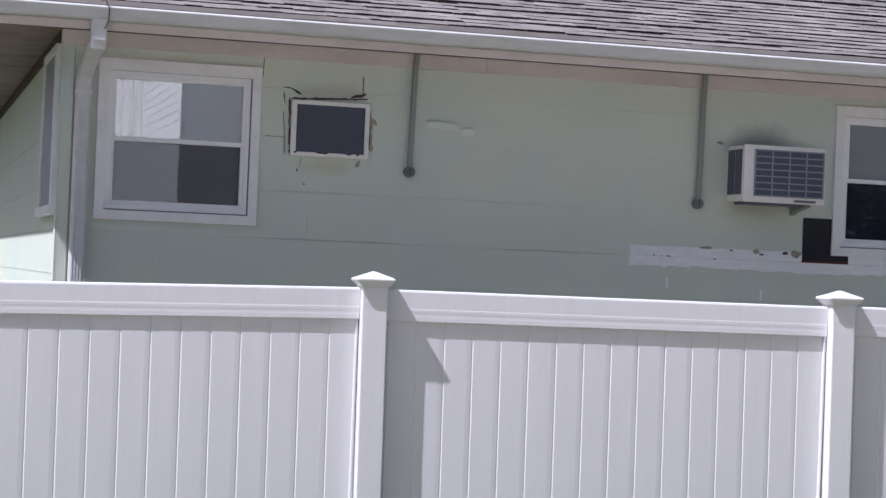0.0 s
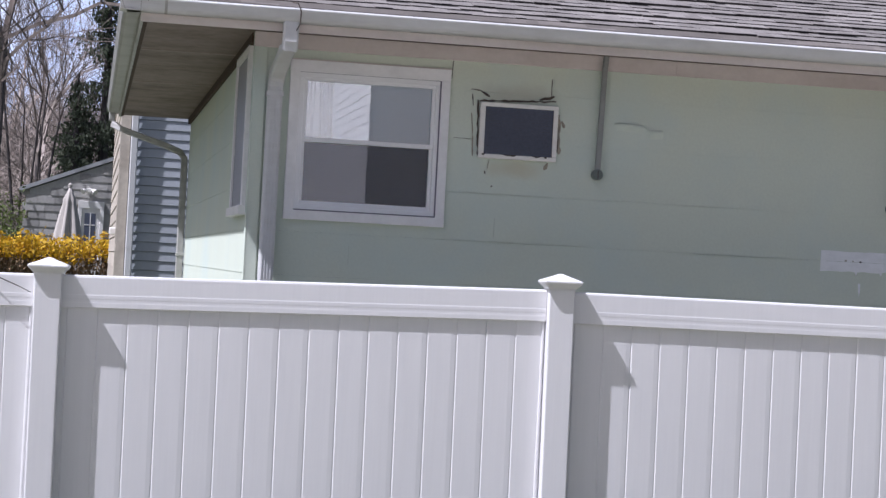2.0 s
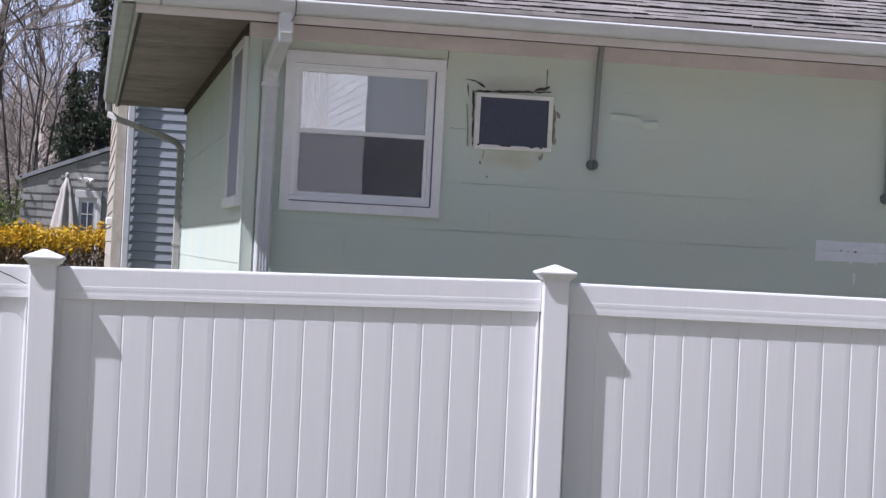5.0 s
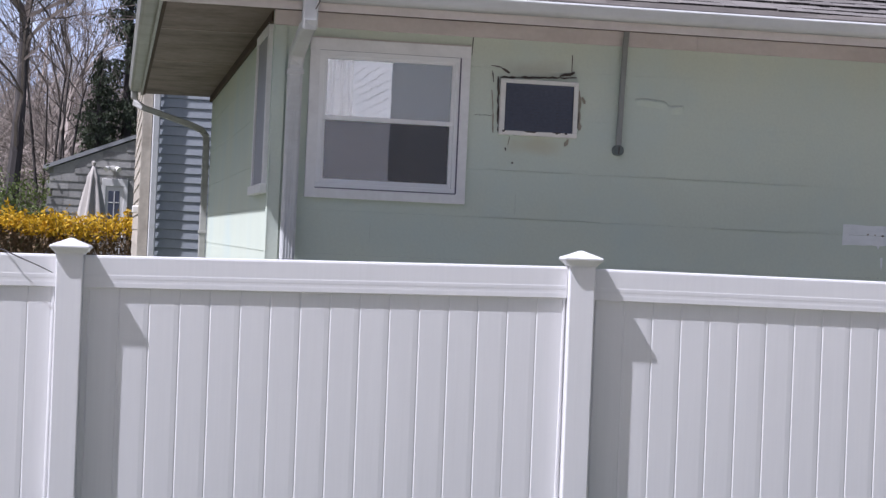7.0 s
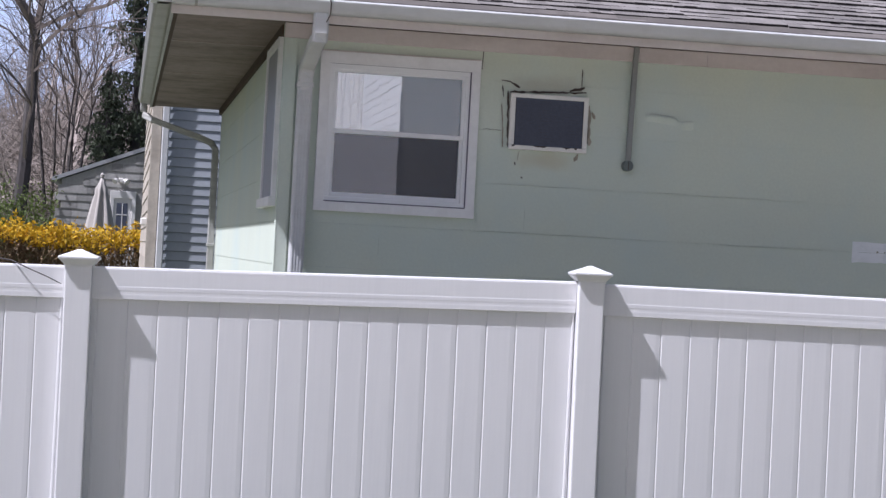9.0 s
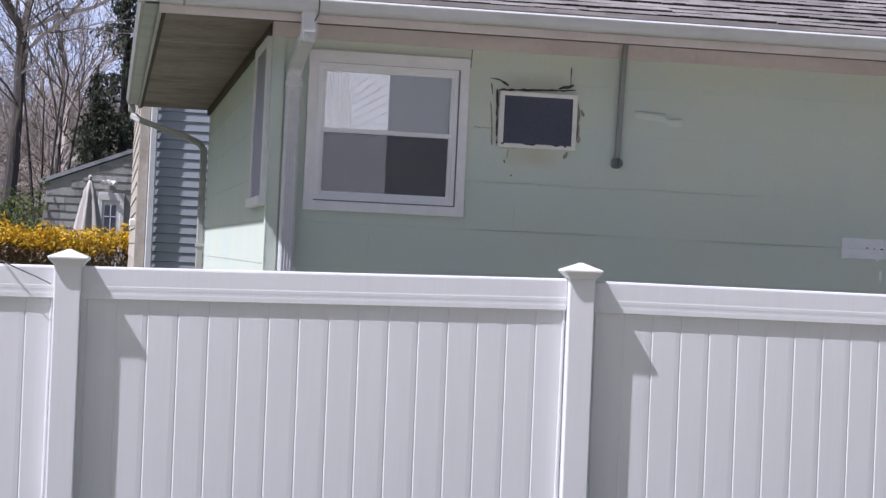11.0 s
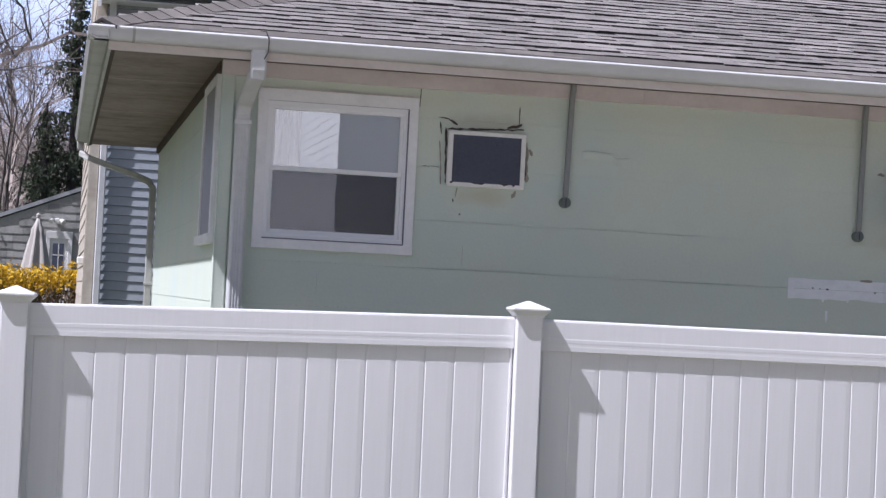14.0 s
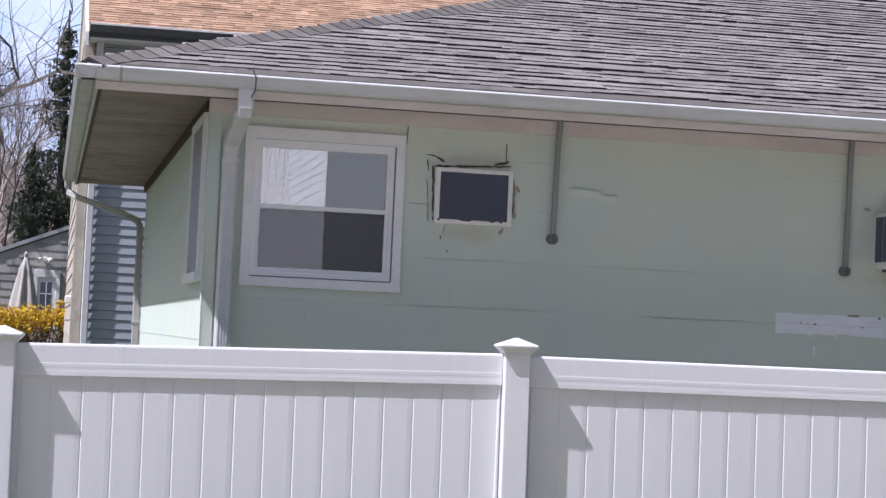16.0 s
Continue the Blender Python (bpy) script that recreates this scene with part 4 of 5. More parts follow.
for rrow in range(0, 34):
    x = NX + 0.005
    while x < 5.6:
        w = rng.choice(widths)
        v, f = shingle_mesh(w - 0.004, rng.choice((0.005, 0.008)))
        m = nm @ Matrix.Translation((x, rrow * 0.135 + rng.uniform(-.006, .006), 0))
        kk = len(jv)
        jv += [tuple(m @ Vector(q)) for q in v]
        jf += [tuple(i + kk for i in q) for q in f]
        x += w
sf = part("shingle_field", (jv, jf), ORANGE_SHINGLE, nroof)
banded(sf.data, ORANGE_BAND_SHADOW, [rng.choice((0, 1)) for _ in range(len(jf) // 6)])
tagged(sf, kind="stuff")
solid("meter_box", slab((NX - 0.10, NY + 0.3, 2.10), (NX - 0.02, NY + 0.38, 2.19), 0.015), ACWHITE, "small white utility box on the neighbour's side wall", "box")

# ------------------------------------------------------------------ white house behind the viewer, mirrored in the panes
rear = thing("white_house", "white clapboard house across the yard, sunlit on its side", "house")
BX, BY = 4.58, -9.0
part("wall", slab((BX + 0.03, BY - 11.2, 0), (BX + 9, BY - 0.03, 6.6)), WHITEWALL, rear)
z = 0.2
while z < 6.6:
    part("clapboard", prism([(BX - 0.011, z), (BX - 0.011, z + 0.008), (BX - 0.002, z + 0.16), (BX + 0.03, z + 0.16), (BX + 0.03, z)], BY - 11.0, BY, "y"), WHITEWALL, rear)
    part("clapboard", prism([(BY + 0.018, z), (BY + 0.018, z + 0.008), (BY + 0.002, z + 0.16), (BY - 0.03, z + 0.16), (BY - 0.03, z)], BX + 0.06, BX + 9, "x"), WHITEWALL, rear)
    z += 0.16
part("roof", prism([(BX - 0.4, 6.6), (BX + 4.5, 9.2), (BX + 9.4, 6.6)], BY - 9.5, BY + 0.3, "y"), SHINGLE_CAP, rear)


# ------------------------------------------------------------------ far yard: shed, parasol, hedge
SY = 60.0
shed = thing("shed", "low grey shingled shed with white door and pale roof", "shed")


def far(q, e, y):
    """A place y metres ahead at the sideways ratio q and the height ratio e."""
    return Vector((q * y, y, 1.9 + e * y))


wl, wr = -0.0305 * SY, 0.030 * SY
zl, zr = far(0, 0.0283, SY).z, far(0, 0.0455, SY).z
part("wall", prism([(wl, 0), (wr, 0), (wr, zr + 0.36 * (wr - 0.0093 * SY)), (wl, zl + 0.05)], SY, SY + 5, "y"), SHED_SHAKE, shed)
part("roof", prism([(wl - 0.3, zl - 0.03), (wr, zr + 0.395 * (wr - 0.0093 * SY)), (wr, zr + 0.395 * (wr - 0.0093 * SY) + 0.12), (wl - 0.3, zl + 0.09)], SY - 0.06, SY + 5.3, "y"), SHED_ROOF, shed)
rs = random.Random(4)
z = 0.9
shake_cache = {}
while z < 4.9:
    x = wl + rs.uniform(-0.2, 0)
    while x < wr:
        w = rs.choice((0.35, 0.5, 0.65))
        top = zl + 0.03 + (x - wl) * 0.39
        if z + 0.2 < top and not (-0.42 < x + w / 2 < 0.40 and z < 3.4):
            if w not in shake_cache:
                shake_cache[w] = mesh_of("shake", prism([(-0.024, 0), (-0.024, 0.02), (-0.008, 0.235), (0.02, 0.235), (0.02, 0)], 0.0, w - 0.012, "x"), SHED_SHAKE)
            shared("shake", shake_cache[w], shed, Matrix.Translation((x, SY, z + rs.uniform(-0.01, 0.01))))
        x += w
    z += 0.235
dl, dr, dt = -0.0065 * SY, 0.0063 * SY, far(0, 0.0247, SY).z
part("door_frame", slab((dl, SY - 0.08, 0.8), (dl + 0.12, SY, dt), 0.01), WHITEWALL, shed)
part("door_frame", slab((dr - 0.12, SY - 0.08, 0.8), (dr, SY, dt), 0.01), WHITEWALL, shed)
part("door_frame", slab((dl, SY - 0.082, dt - 0.22), (dr, SY, dt), 0.01), WHITEWALL, shed)
door = part("door", slab((dl + 0.12, SY - 0.05, 0.8), (dr - 0.12, SY - 0.01, dt - 0.22), 0.01), WHITEWALL, shed)
part("pane", slab((dl + 0.20, SY - 0.058, 1.5), (dr - 0.24, SY - 0.049, dt - 0.36)), DARKMETAL, door)
part("muntin", slab((0.0 - 0.03, SY - 0.066, 1.5), (0.0 + 0.0, SY - 0.055, dt - 0.36)), WHITEWALL, door)
part("muntin", slab((dl + 0.20, SY - 0.066, dt - 0.72), (dr - 0.24, SY - 0.055, dt - 0.69)), WHITEWALL, door)
lampx = far(-0.0016, 0.0300, SY)
flood = thing("flood_lamp", "white twin floodlight above the shed door", "lamp")
part("base", slab((lampx.x - 0.07, SY - 0.10, lampx.z - 0.07), (lampx.x + 0.07, SY - 0.045, lampx.z + 0.07), 0.02), ACWHITE, flood)
for s in (-1, 1):
    bm = bmesh.new()
    tube(bm, [(lampx.x + s * 0.08, SY - 0.10, lampx.z + 0.02), (lampx.x + s * 0.14, SY - 0.16, lampx.z), (lampx.x + s * 0.19, SY - 0.22, lampx.z - 0.05)], [0.03, 0.06, 0.085], 12)
    part("lamp_head", bm, ACWHITE, flood)

PY = 55.0
pt = far(-0.0109, 0.0315, PY)
parasol = thing("parasol", "closed beige patio parasol tied round its pole", "parasol")
bm = bmesh.new()
tube(bm, [(pt.x, PY, 0.0), (pt.x, PY, pt.z - 0.02)], 0.03, 8)
part("pole", bm, TRIM, parasol)
bm = bmesh.new()
rings = []
for i in range(12):
    t = i / 11
    z = pt.z - 0.02 - 1.75 * t
    ring = []
    for j in range(32):
        a = 2 * math.pi * j / 32
        fold = 1 + 0.32 * math.sin(a * 6 + t * 0.8) * min(1, t * 3)
        rad = (0.03 + 0.34 * t ** 0.8 + (0.03 if 0.1 < t < 0.2 else 0)) * fold
        ring.append(bm.verts.new((pt.x + rad * math.cos(a), PY + rad * math.sin(a), z)))
    rings.append(ring)
for a, b in zip(rings, rings[1:]):
    for j in range(32):
        bm.faces.new((a[j], a[(j + 1) % 32], b[(j + 1) % 32], b[j]))
bm.faces.new(rings[0])
bm.faces.new(rings[-1][::-1])
part("canopy", bm, FABRIC, parasol, smooth=True)
bm = bmesh.new()
tube(bm, [(pt.x, PY, pt.z - 0.03), (pt.x, PY, pt.z + 0.05), (pt.x, PY, pt.z + 0.10)], [0.05, 0.06, 0.02], 10)
part("finial", bm, FABRIC, parasol)


def leaf_cloud(points, size, rnd, flat=0.0):
    """Small two-triangle leaves, one at each point, turned at random."""
    v, f = [], []
    for p in points:
        a = Vector((rnd.uniform(-1, 1), rnd.uniform(-1, 1), rnd.uniform(-1, 1) * (1 - flat))).normalized()
        b = a.cross(Vector((rnd.uniform(-1, 1), rnd.uniform(-1, 1), rnd.uniform(-1, 1)))).normalized()
        s = size * rnd.uniform(0.6, 1.4)
        k = len(v)
        v += [tuple(p - a * s), tuple(p + b * s * 0.45), tuple(p + a * s), tuple(p - b * s * 0.45)]
        f.append((k, k + 1, k + 2, k + 3))
    return v, f


def sticks(segments, sides=4):
    """Tapered sticks (a, b, ra, rb) as one mesh."""
    v, f = [], []
    for a, b, ra, rb in segments:
        d = (b - a)
        if d.length < 1e-5:
            continue
        d.normalize()
        u = d.cross(Vector((0.31, 0.87, 0.38))).normalized()
        w = d.cross(u)
        k = len(v)
        for p, rad in ((a, ra), (b, rb)):
            for j in range(sides):
                t = 2 * math.pi * j / sides
                v.append(tuple(p + (u * math.cos(t) + w * math.sin(t)) * rad))
        for j in range(sides):
            f.append((k + j, k + (j + 1) % sides, k + sides + (j + 1) % sides, k + sides + j))
    return v, f


def hedge(y, x0, x1, top, seed):
    h = thing("forsythia_hedge", "forsythia hedge in yellow flower above bare brown stems", "hedge")
    rn = random.Random(seed)
    segs, flowers, browns = [], [], []
    x = x0
    while x < x1:
        for _ in range(9):
            base = Vector((x + rn.uniform(-0.15, 0.15), y + rn.uniform(-0.6, 0.6), 0))
            tip = Vector((base.x + rn.gauss(0, 0.45), base.y + rn.gauss(0, 0.3), top * rn.uniform(0.78, 1.07) + 0.09 * math.sin(base.x * 2.3) + 0.06 * math.sin(base.x * 5.1)))
            mid = (base + tip) / 2 + Vector((rn.gauss(0, 0.12), rn.gauss(0, 0.12), 0.1))
            segs += [(base, mid, 0.012, 0.009), (mid, tip, 0.009, 0.004)]
            for k in range(60):
                t = rn.random() ** 0.7
                p = mid.lerp(tip, t) + Vector((rn.gauss(0, 0.08), rn.gauss(0, 0.08), rn.gauss(0, 0.06)))
                if p.z > top * 0.85 + 0.05 + rn.uniform(-0.14, 0.10) + 0.12 * math.sin(base.x * 1.7):
                    flowers.append(p)
                elif rn.random() < 0.25:
                    browns.append(p)
            for k in range(8):
                p = base.lerp(mid, rn.uniform(0.3, 1.0))
                browns.append(p + Vector((rn.gauss(0, 0.12), rn.gauss(0, 0.2), rn.gauss(0, 0.1))))
        x += 0.11
    tagged(part("stem", sticks(segs), HEDGE_STEM, h), kind="stuff")
    part("blossom", leaf_cloud(flowers, 0.055, rn), FORSYTHIA, h, "yellow blossom")
    part("dry_leaves", leaf_cloud(browns, 0.045, rn), HEDGE_STEM, h)
    return h


HEY = 44.0
hedge(HEY, -0.085 * HEY, 0.022 * HEY, 2.08, 6)


def bush(y, x0, x1, top, seed):
    b = thing("green_bush", "loose fresh green bush beside the shed", "bush")
    rn = random.Random(seed)
    pts = []
    segs = []
    for _ in range(70):
        base = Vector((rn.uniform(x0, x1), y + rn.uniform(-0.7, 0.7), 0))
        tip = Vector((base.x + rn.gauss(0, 0.4), base.y + rn.gauss(0, 0.4), top * rn.uniform(0.55, 1.05)))
        segs.append((base, tip, 0.02, 0.006))
        for k in range(75):
            pts.append(base.lerp(tip, rn.uniform(0.45, 1.02)) + Vector((rn.gauss(0, 0.16), rn.gauss(0, 0.16), rn.gauss(0, 0.14))))
    tagged(part("stem", sticks(segs), BARK, b), kind="stuff")
    part("leaves", leaf_cloud(pts, 0.06, rn), LEAF, b)


bush(61.0, -0.066 * 61, -0.034 * 61, 1.9 + 0.0262 * 61, 9)
# dark picket fence peeping over the hedge
pick = thing("picket_fence", "dark wooden picket fence behind the yellow hedge", "fence")
x = -0.034 * 50
pm = mesh_of("picket", prism([(0, 0), (0.07, 0), (0.07, 2.13), (0.035, 2.20), (0, 2.13)], 50.0, 50.03, "y"), BARK_DARK)
while x < -0.02 * 50:
    shared("picket", pm, pick, Matrix.Translation((x, 0, 0)))
    x += 0.14


def grow(rn, a, d, length, rad, depth, segs, twist, spread, up):
    """Bare limbs: a wandering limb that forks until twigs."""
    n = 3 if depth > 1 else 2
    p = a.copy()
    cur = d.copy()
    for i in range(n):
        cur = (cur + Vector((rn.gauss(0, twist), rn.gauss(0, twist), rn.gauss(0, twist) + up))).normalized()
        q = p + cur * length / n
        r1 = rad * (1 - 0.28 * (i + 1) / n)
        segs.append((p, q, rad * (1 - 0.28 * i / n), r1))
        if depth > 0 and (i > 0 or depth < 3):
            for _ in range(rn.choice((1, 1, 2))):
                side = cur.cross(Vector((rn.gauss(0, 1), rn.gauss(0, 1), rn.gauss(0, 1)))).normalized()
                nd = (cur * (1 - spread * rn.uniform(0.4, 1)) + side * spread * rn.uniform(0.6, 1.2)).normalized()
                grow(rn, q, nd, length * rn.uniform(0.55, 0.8), r1 * rn.uniform(0.45, 0.66), depth - 1, segs, twist * 1.15, spread, up)
        p = q
    if depth > 0:
        grow(rn, p, cur, length * 0.75, rad * 0.7, depth - 1, segs, twist * 1.1, spread, up)


def bare_tree(x, y, height, rad, seed, depth=4, lean=(0, 0), twist=0.13, trunk_mat=BARK, label="leafless deciduous tree with pale tangled twigs", fork=0.4):
    t = thing("tree", label, "tree", group="bare trees")
    rn = random.Random(seed)
    segs = []
    p = Vector((x, y, -0.1))
    d = Vector((lean[0], lean[1], 1)).normalized()
    trunk = []
    k = 6
    for i in range(k):
        d = (d + Vector((rn.gauss(0, 0.035), rn.gauss(0, 0.035), 0))).normalized()
        q = p + d * height * fork / k
        trunk.append((p, q, rad * (1 - 0.09 * i), rad * (1 - 0.09 * (i + 1))))
        if i > 1 and rn.random() < 0.8:
            side = Vector((rn.gauss(0, 1), rn.gauss(0, 1), 0.5)).normalized()
            grow(rn, q, side, height * 0.2, rad * 0.28, max(1, depth - 2), segs, twist * 1.3, 0.55, 0.02)
        p = q
    for _ in range(3):
        side = Vector((rn.gauss(0, 0.42), rn.gauss(0, 0.42), 1)).normalized()
        grow(rn, p, side, height * 0.24, rad * 0.48, depth, segs, twist, 0.5, 0.03)
    part("trunk", sticks(trunk, 9), trunk_mat, t)
    part("crown", sticks(segs, 3), BARK if trunk_mat is BARK_DARK else TWIG, t)
    return t


rt = random.Random(77)
# the leaning, forked trunk nearest to the yard
bare_tree(-0.0545 * 66, 66, 21, 0.30, 31, 5, lean=(0.088, 0), trunk_mat=BARK_DARK, label="tall leaning tree with a dark forked trunk", fork=0.42)
for i in range(30):
    y = rt.uniform(74, 128)
    q = -0.075 + 0.10 * ((i * 0.618) % 1)
    bare_tree(q * y, y, rt.uniform(0.062, 0.095) * y + 2.0, rt.uniform(0.10, 0.2), 100 + i, 4 if i % 3 else 5, lean=(rt.uniform(-0.06, 0.06), 0), twist=0.17, fork=rt.uniform(0.25, 0.45))


for i, (q, y, h) in enumerate(((-0.030, 74, 13), (-0.044, 80, 14))):
    bare_tree(q * y, y, h, 0.14, 500 + i, 5, lean=(rt.uniform(-0.05, 0.05), 0), twist=0.22, label="bare tree with fine pale arching twigs", fork=0.35)
for i in range(7):
    y = 70 + rt.uniform(-3, 3)
    bare_tree((-0.0355 + 0.0016 * i) * y, y, rt.uniform(8.5, 11), rt.uniform(0.05, 0.08), 300 + i, 2, lean=(rt.uniform(-0.03, 0.03), 0), twist=0.12, trunk_mat=BARK_DARK, label="slim upright sapling with a dark bare stem", fork=0.75)


def conifer(x, y, height, width, seed):
    t = thing("conifer", "dark drooping spruce behind the bare trees", "tree")
    rn = random.Random(seed)
    part("trunk", sticks([(Vector((x, y, 0)), Vector((x, y, height)), 0.28, 0.03)], 9), BARK_DARK, t)
    segs, pts = [], []
    z = 0.8
    while z < height - 0.3:
        reach = width * (1 - z / height) ** 0.8
        for k in range(6):
            a = rn.uniform(0, 2 * math.pi)
            rr = reach * rn.uniform(0.3, 1.2)
            if rn.random() < 0.18:
                continue
            base = Vector((x, y, z))
            tip = base + Vector((math.cos(a) * rr, math.sin(a) * rr, -0.16 * rr + rn.uniform(-0.1, 0.2)))
            mid = (base + tip) / 2 + Vector((0, 0, 0.12 * rr))
            segs += [(base, mid, 0.03, 0.02), (mid, tip, 0.02, 0.006)]
            for m in range(int(24 + 70 * rr)):
                u = rn.uniform(0.25, 1.02)
                c = base.lerp(mid, u * 2) if u < 0.5 else mid.lerp(tip, u * 2 - 1)
                pts.append(c + Vector((rn.gauss(0, 0.1), rn.gauss(0, 0.1), -abs(rn.gauss(0, 0.24)))))
        z += rn.uniform(0.32, 0.52)
    tagged(part("limb", sticks(segs), BARK_DARK, t), kind="stuff")
    part("crown", leaf_cloud(pts, 0.075, rn, -1.5), NEEDLE, t)


conifer(0.004 * 69, 69, 12.6, 2.7, 5)
conifer(-0.0095 * 68, 68, 7.9, 1.9, 6)
conifer(0.019 * 71, 71, 10.6, 2.4, 7)

# the wood behind: nobody could count its stems
rw = random.Random(9)
segs = []
for i in range(620):
    y = rw.uniform(130, 190)
    x = rw.uniform(-0.12, 0.05) * y
    h = y * rw.uniform(0.045, 0.082)
    p = Vector((x, y, 0))
    tip = Vector((x + rw.gauss(0, 0.8), y, h))
    segs.append((p, tip, 0.13, 0.03))
    for k in range(26):
        a = p.lerp(tip, rw.uniform(0.1, 1))
        b = a + Vector((rw.gauss(0, 1.3), rw.gauss(0, 1), abs(rw.gauss(0.4, 1.1))))
        segs.append((a, b, 0.045, 0.012))
solid("far_woods", sticks(segs, 3), WOODS, "far grey-brown leafless woodland", "woods", kind="stuff")

# leafless wood added behind the viewer so the panes mirror less bright sky
segs = []
for i in range(420):
    x, y = rw.uniform(-25, 48), rw.uniform(-75, -50)
    p = Vector((x, y, 0))
    tip = Vector((x + rw.gauss(0, 0.8), y, rw.uniform(7.0, 10.0)))
    segs.append((p, tip, 0.20, 0.05))
    for k in range(22):
        a = p.lerp(tip, rw.uniform(0.05, 0.95))
        segs.append((a, a + Vector((rw.gauss(0, 1.3), rw.gauss(0, 1), rw.uniform(-0.2, 1.0))), 0.08, 0.03))
solid("rear_woods", sticks(segs, 3), BARK, "grey-brown leafless woodland added behind the viewer to darken the window reflections", "woods", kind="stuff")

# pale spring sky far behind the wood
SKYGLOW = bpy.data.materials.new("pale_sky_glow")
SKYGLOW.use_nodes = True
n, l = SKYGLOW.node_tree.nodes, SKYGLOW.node_tree.links
n.remove(n["Principled BSDF"])
em = n.new("ShaderNodeEmission")
cloud = n.new("ShaderNodeTexNoise")
cloud.inputs["Scale"].default_value = 0.02
cr = n.new("ShaderNodeValToRGB")
cr.color_ramp.elements[0].position, cr.color_ramp.elements[0].color = 0.4, (0.50, 0.60, 0.80, 1)
cr.color_ramp.elements[1].position, cr.color_ramp.elements[1].color = 0.65, (0.66, 0.70, 0.80, 1)
tc = n.new("ShaderNodeTexCoord")
l.new(tc.outputs["Object"], cloud.inputs["Vector"])
l.new(cloud.outputs[0], cr.inputs[0])
l.new(cr.outputs[0], em.inputs["Color"])
em.inputs["Strength"].default_value = 1.3
l.new(em.outputs[0], n["Material Output"].inputs["Surface"])
solid("backdrop", slab((-260, 1400, -5), (160, 1402, 330)), SKYGLOW, "pale hazy blue spring sky behind the trees", "sky", kind="structure")

# ------------------------------------------------------------------ vinyl fence
# post centres in plan, height of each cap's tip
def on_fence(i):
    return Vector((-0.185 + 2.4372 * i, 9.475 - 0.1185 * i))


TIP = {-2: 1.80, -1: 1.82, 0: 1.861, 1: 1.910, 2: 1.909, 3: 1.905, 4: 1.90}
FYAW = math.degrees(math.atan2(-0.1185, 2.4372))
LEAN_F = 0.45
fence = thing("fence", "white vinyl privacy fence with pyramid post caps", "fence")


def post_mesh():
    bm = slab((-0.0635, -0.0635, 0), (0.0635, 0.0635, 1.83), 0.007)
    return mesh_of("post", bm, VINYL)


def cap_mesh():
    """Square cap: neck, flared underside, thin lip, low pyramid; z = 0 at its foot."""
    bm = bmesh.new()
    rings = [(0.068, 0.0), (0.069, 0.006), (0.078, 0.016), (0.089, 0.027), (0.093, 0.031), (0.0945, 0.034), (0.0945, 0.040), (0.092, 0.0435), (0.050, 0.060), (0.010, 0.0765), (0.0, 0.078)]
    prev = None
    for h, z in rings:
        if h == 0:
            tip = bm.verts.new((0, 0, z))
            for i in range(8):
                bm.faces.new((prev[i], prev[(i + 1) % 8], tip))
            break
        c = min(0.006, h * 0.4)
        ring = [bm.verts.new((x, y, z)) for x, y in ((-h + c, -h), (h - c, -h), (h, -h + c), (h, h - c), (h - c, h), (-h + c, h), (-h, h - c), (-h, -h + c))]
        if prev:
            for i in range(8):
                bm.faces.new((prev[i], prev[(i + 1) % 8], ring[(i + 1) % 8], ring[i]))
        else:
            bm.faces.new(ring[::-1])
        prev = ring
    return mesh_of("cap", bm, VINYL)


def rail_profile(front):
    """Outline of the top rail: (y, z) with z from its foot; two shallow ridges low on the face, which stands at y = front."""
    d = front
    f = [(d, 0.004), (d, 0.024), (d + 0.0005, 0.030), (d + 0.0005, 0.040), (d, 0.046), (d, 0.060), (d + 0.0009, 0.065), (d + 0.0011, 0.143), (d + 0.004, 0.152),
         (d + 0.010, 0.155), (0.030, 0.155), (0.040, 0.150), (0.044, 0.140), (0.044, 0.004), (0.042, 0.0), (d + 0.0025, 0.0)]
    return f


POST, CAP = post_mesh(), cap_mesh()
BOARD_W = 0.1428


def board_mesh(w, h):
    """A tongue-and-groove board with eased edges: x from 0 to w, front face at y = 0."""
    prof = [(0.0, 0.0036), (0.0050, 0.0003), (0.0075, 0.0), (w - 0.026, 0.0), (w - 0.004, 0.0014), (w, 0.0027), (w, 0.022), (0.0, 0.022)]
    return mesh_of("board", prism(prof, 0.0, h, "z"), VINYL)


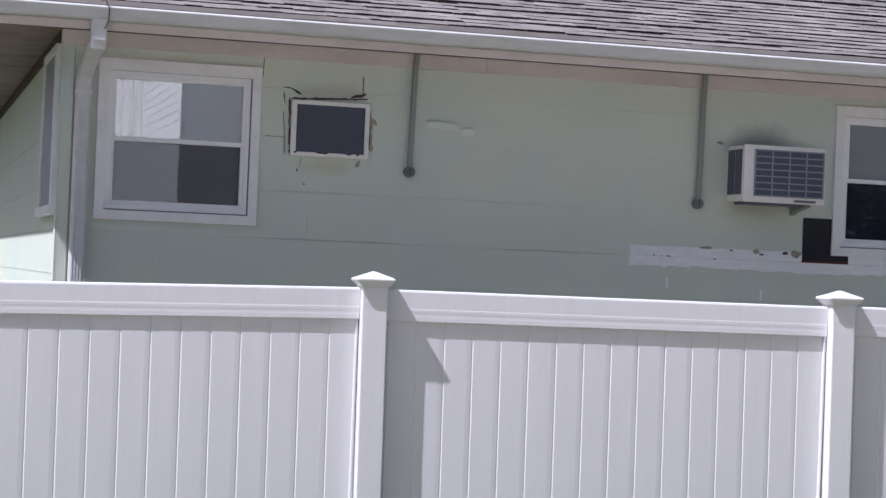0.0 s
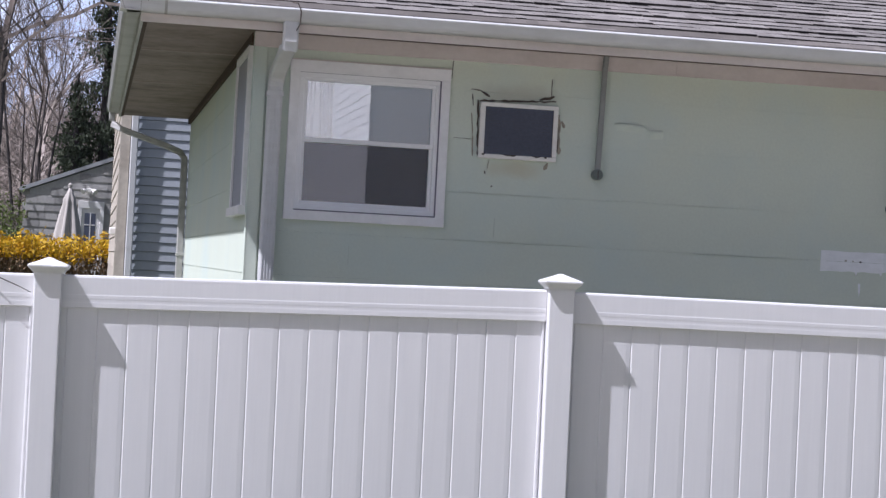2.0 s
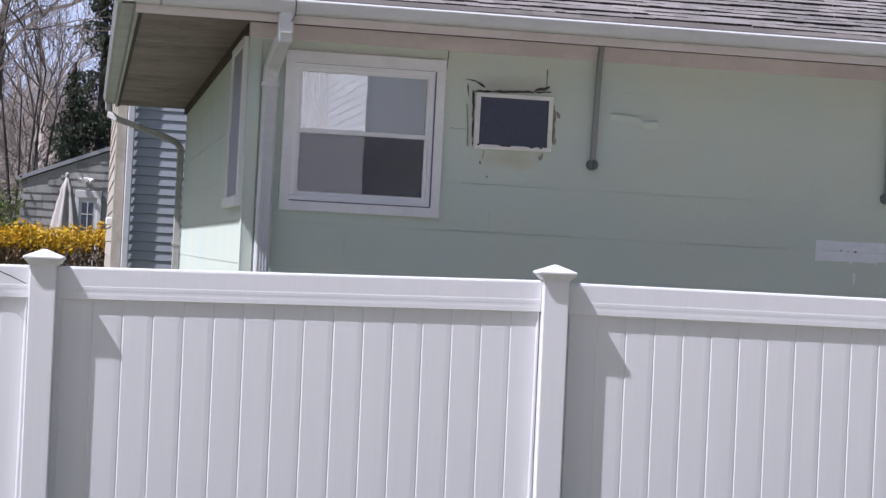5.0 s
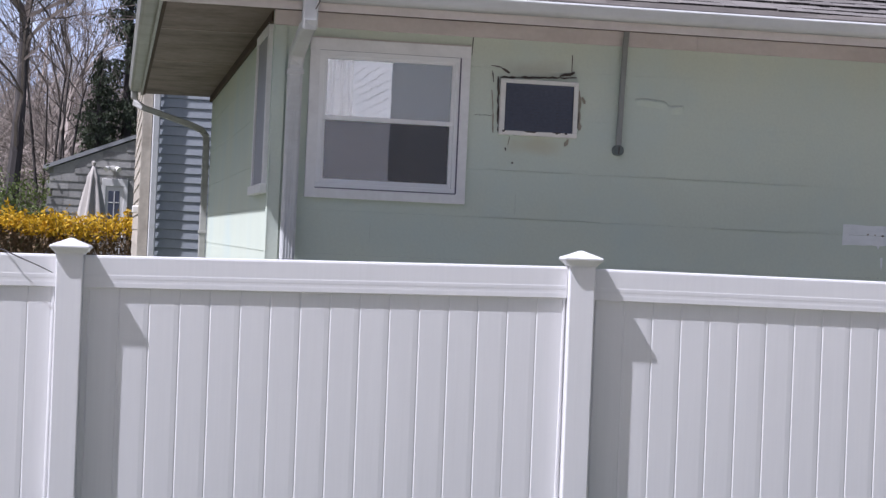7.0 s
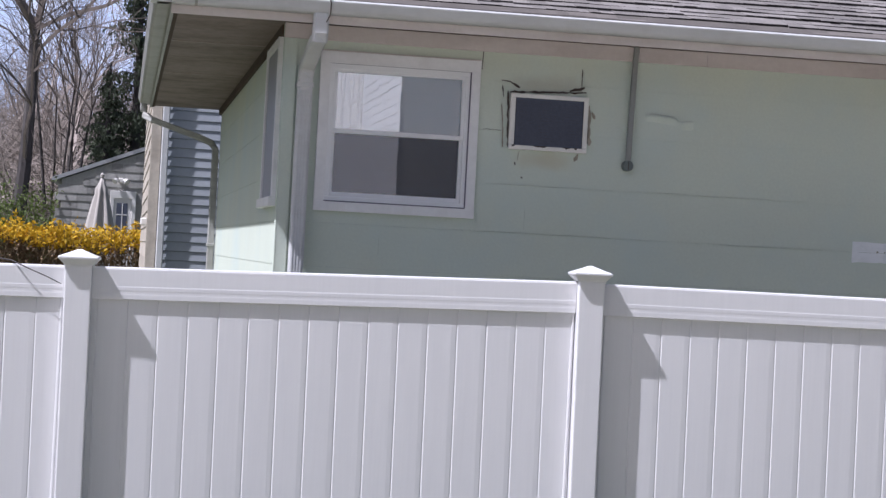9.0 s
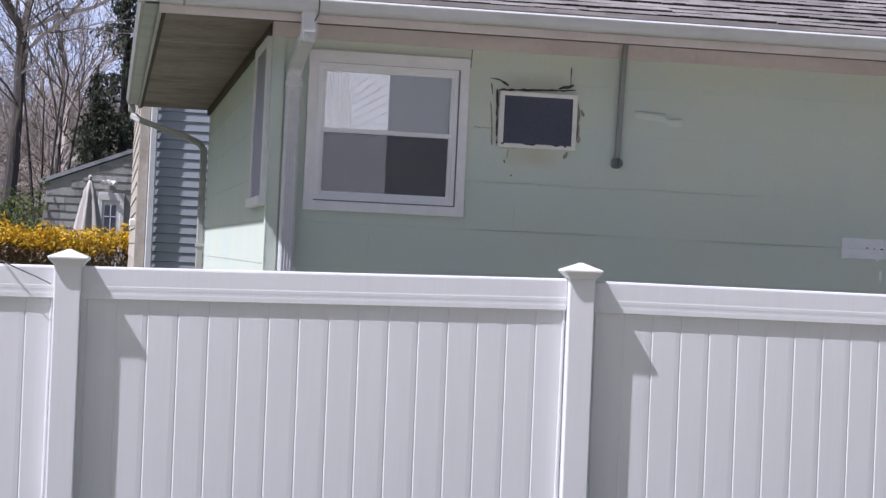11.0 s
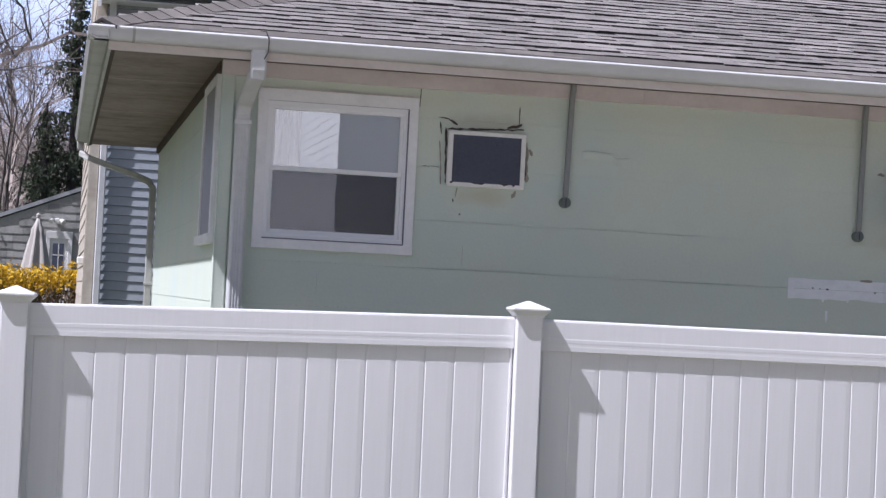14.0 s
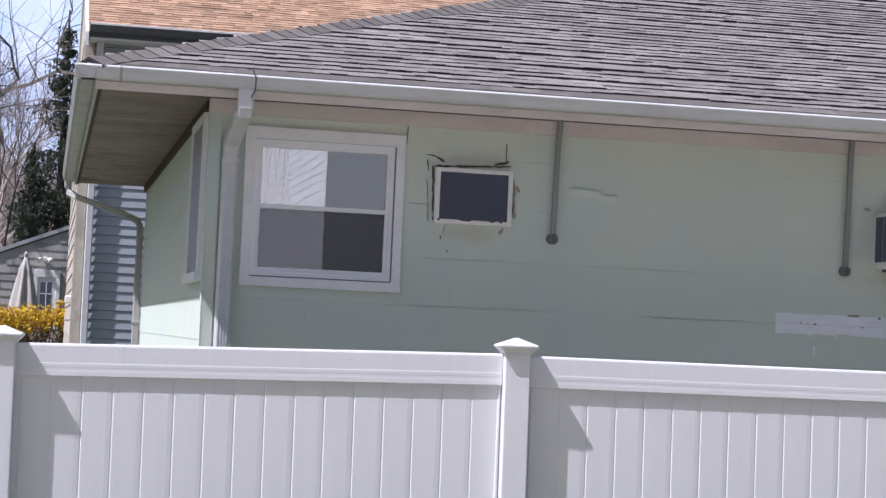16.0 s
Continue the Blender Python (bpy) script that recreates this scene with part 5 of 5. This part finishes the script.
BOARD = board_mesh(BOARD_W, 1.74)
for i in range(-2, 5):
    p = on_fence(i)
    foot = TIP[i] - 0.078
    # lean about the top so that tips keep their place
    m = Matrix.Translation((p.x, p.y, TIP[i])) @ pose(0, 0, 0, 0, -LEAN_F, FYAW) @ Matrix.Translation((0, 0, -TIP[i]))
    post = shared("post", POST, fence, m @ Matrix.Diagonal((1, 1, (foot + 0.004) / 1.83, 1)))
    cap = new("cap", CAP)
    cap.parent = post
    cap.matrix_basis = Matrix.Translation((0, 0, 1.83 - 0.004)) @ Matrix.Diagonal((1, 1, 1.83 / (foot + 0.004), 1))
    if i == 4:
        continue
    q = on_fence(i + 1)
    grade = ((TIP[i + 1] - TIP[i]) / 2.44)
    base = Matrix.Translation((p.x, p.y, TIP[i])) @ pose(0, 0, 0, 0, 0, FYAW)
    shear = Matrix(((1, 0, 0, 0), (0, 1, 0, 0), (grade, 0, 1, 0), (0, 0, 0, 1)))
    me = mesh_of("rail", prism(rail_profile(-0.0125 if i < 1 else -0.0080), 0.0625, 2.44 - 0.0645, "x"), VINYL)
    shared("rail", me, fence, Matrix.Identity(4))
    rail = fence.children[-1]
    me.transform(base @ shear @ Matrix.Translation((0, 0, -0.078 - 0.153 - (0.009 if i == 1 else 0.003))))
    x = 0.066
    start = {-1: -0.104, 0: -0.119, 1: -0.127}.get(i, -0.11)
    x += start
    while x < 2.44 - 0.066:
        w = BOARD_W
        x0 = max(x, 0.064)
        x1 = min(x + w, 2.44 - 0.064)
        lean = Matrix(((1, 0, -math.tan(radians(LEAN_F)), 0), (0, 1, 0, 0), (grade, 0, 1, 0), (0, 0, 0, 1)))
        if x1 - x0 > 0.02:
            me = BOARD if x1 - x0 > w - 0.001 else board_mesh(x1 - x0, 1.74)
            ob = shared("board", me, fence, Matrix.Identity(4))
            ob.matrix_basis = base @ Matrix.Translation((x0, 0.003 if i < 1 else 0.0095, -0.078 - 0.12 + grade * x0)) @ pose(0, 0, 0, 0, -LEAN_F, 0) @ Matrix.Translation((0, 0, -1.74))
        x += w
    me = mesh_of("bottom_rail", slab((0.066, -0.02, 0.04), (2.376, 0.042, 0.17), 0.004), VINYL)
    me.transform(Matrix.Translation((p.x, p.y, 0)) @ pose(0, 0, 0, 0, 0, FYAW))
    shared("bottom_rail", me, fence, Matrix.Identity(4))
    # slim end channel where the boards meet the next post
    me = mesh_of("end_channel", slab((2.44 - 0.080, -0.003, 0.17), (2.44 - 0.066, 0.030, TIP[i + 1] - 0.078 - 0.125), 0.005), VINYL)
    me.transform(Matrix.Translation((p.x, p.y, 0)) @ pose(0, 0, 0, 0, 0, FYAW))
    shared("end_channel", me, fence, Matrix.Translation((0, 0, 0)))

# a dry runner of some climber lies over the rail and hangs before the post
bm = bmesh.new()
tube(bm, [(-1.05, 9.66, 1.80), (-0.80, 9.57, 1.815), (-0.60, 9.53, 1.803), (-0.50, 9.49, 1.792), (-0.46, 9.455, 1.776), (-0.40, 9.43, 1.752), (-0.33, 9.42, 1.725), (-0.262, 9.415, 1.694)], [0.004, 0.004, 0.0035, 0.0035, 0.0032, 0.003, 0.0028, 0.002], 6)
solid("vine_runner", bm, BARK_DARK, "thin dry vine runner lying over the fence rail", "vine", smooth=True)
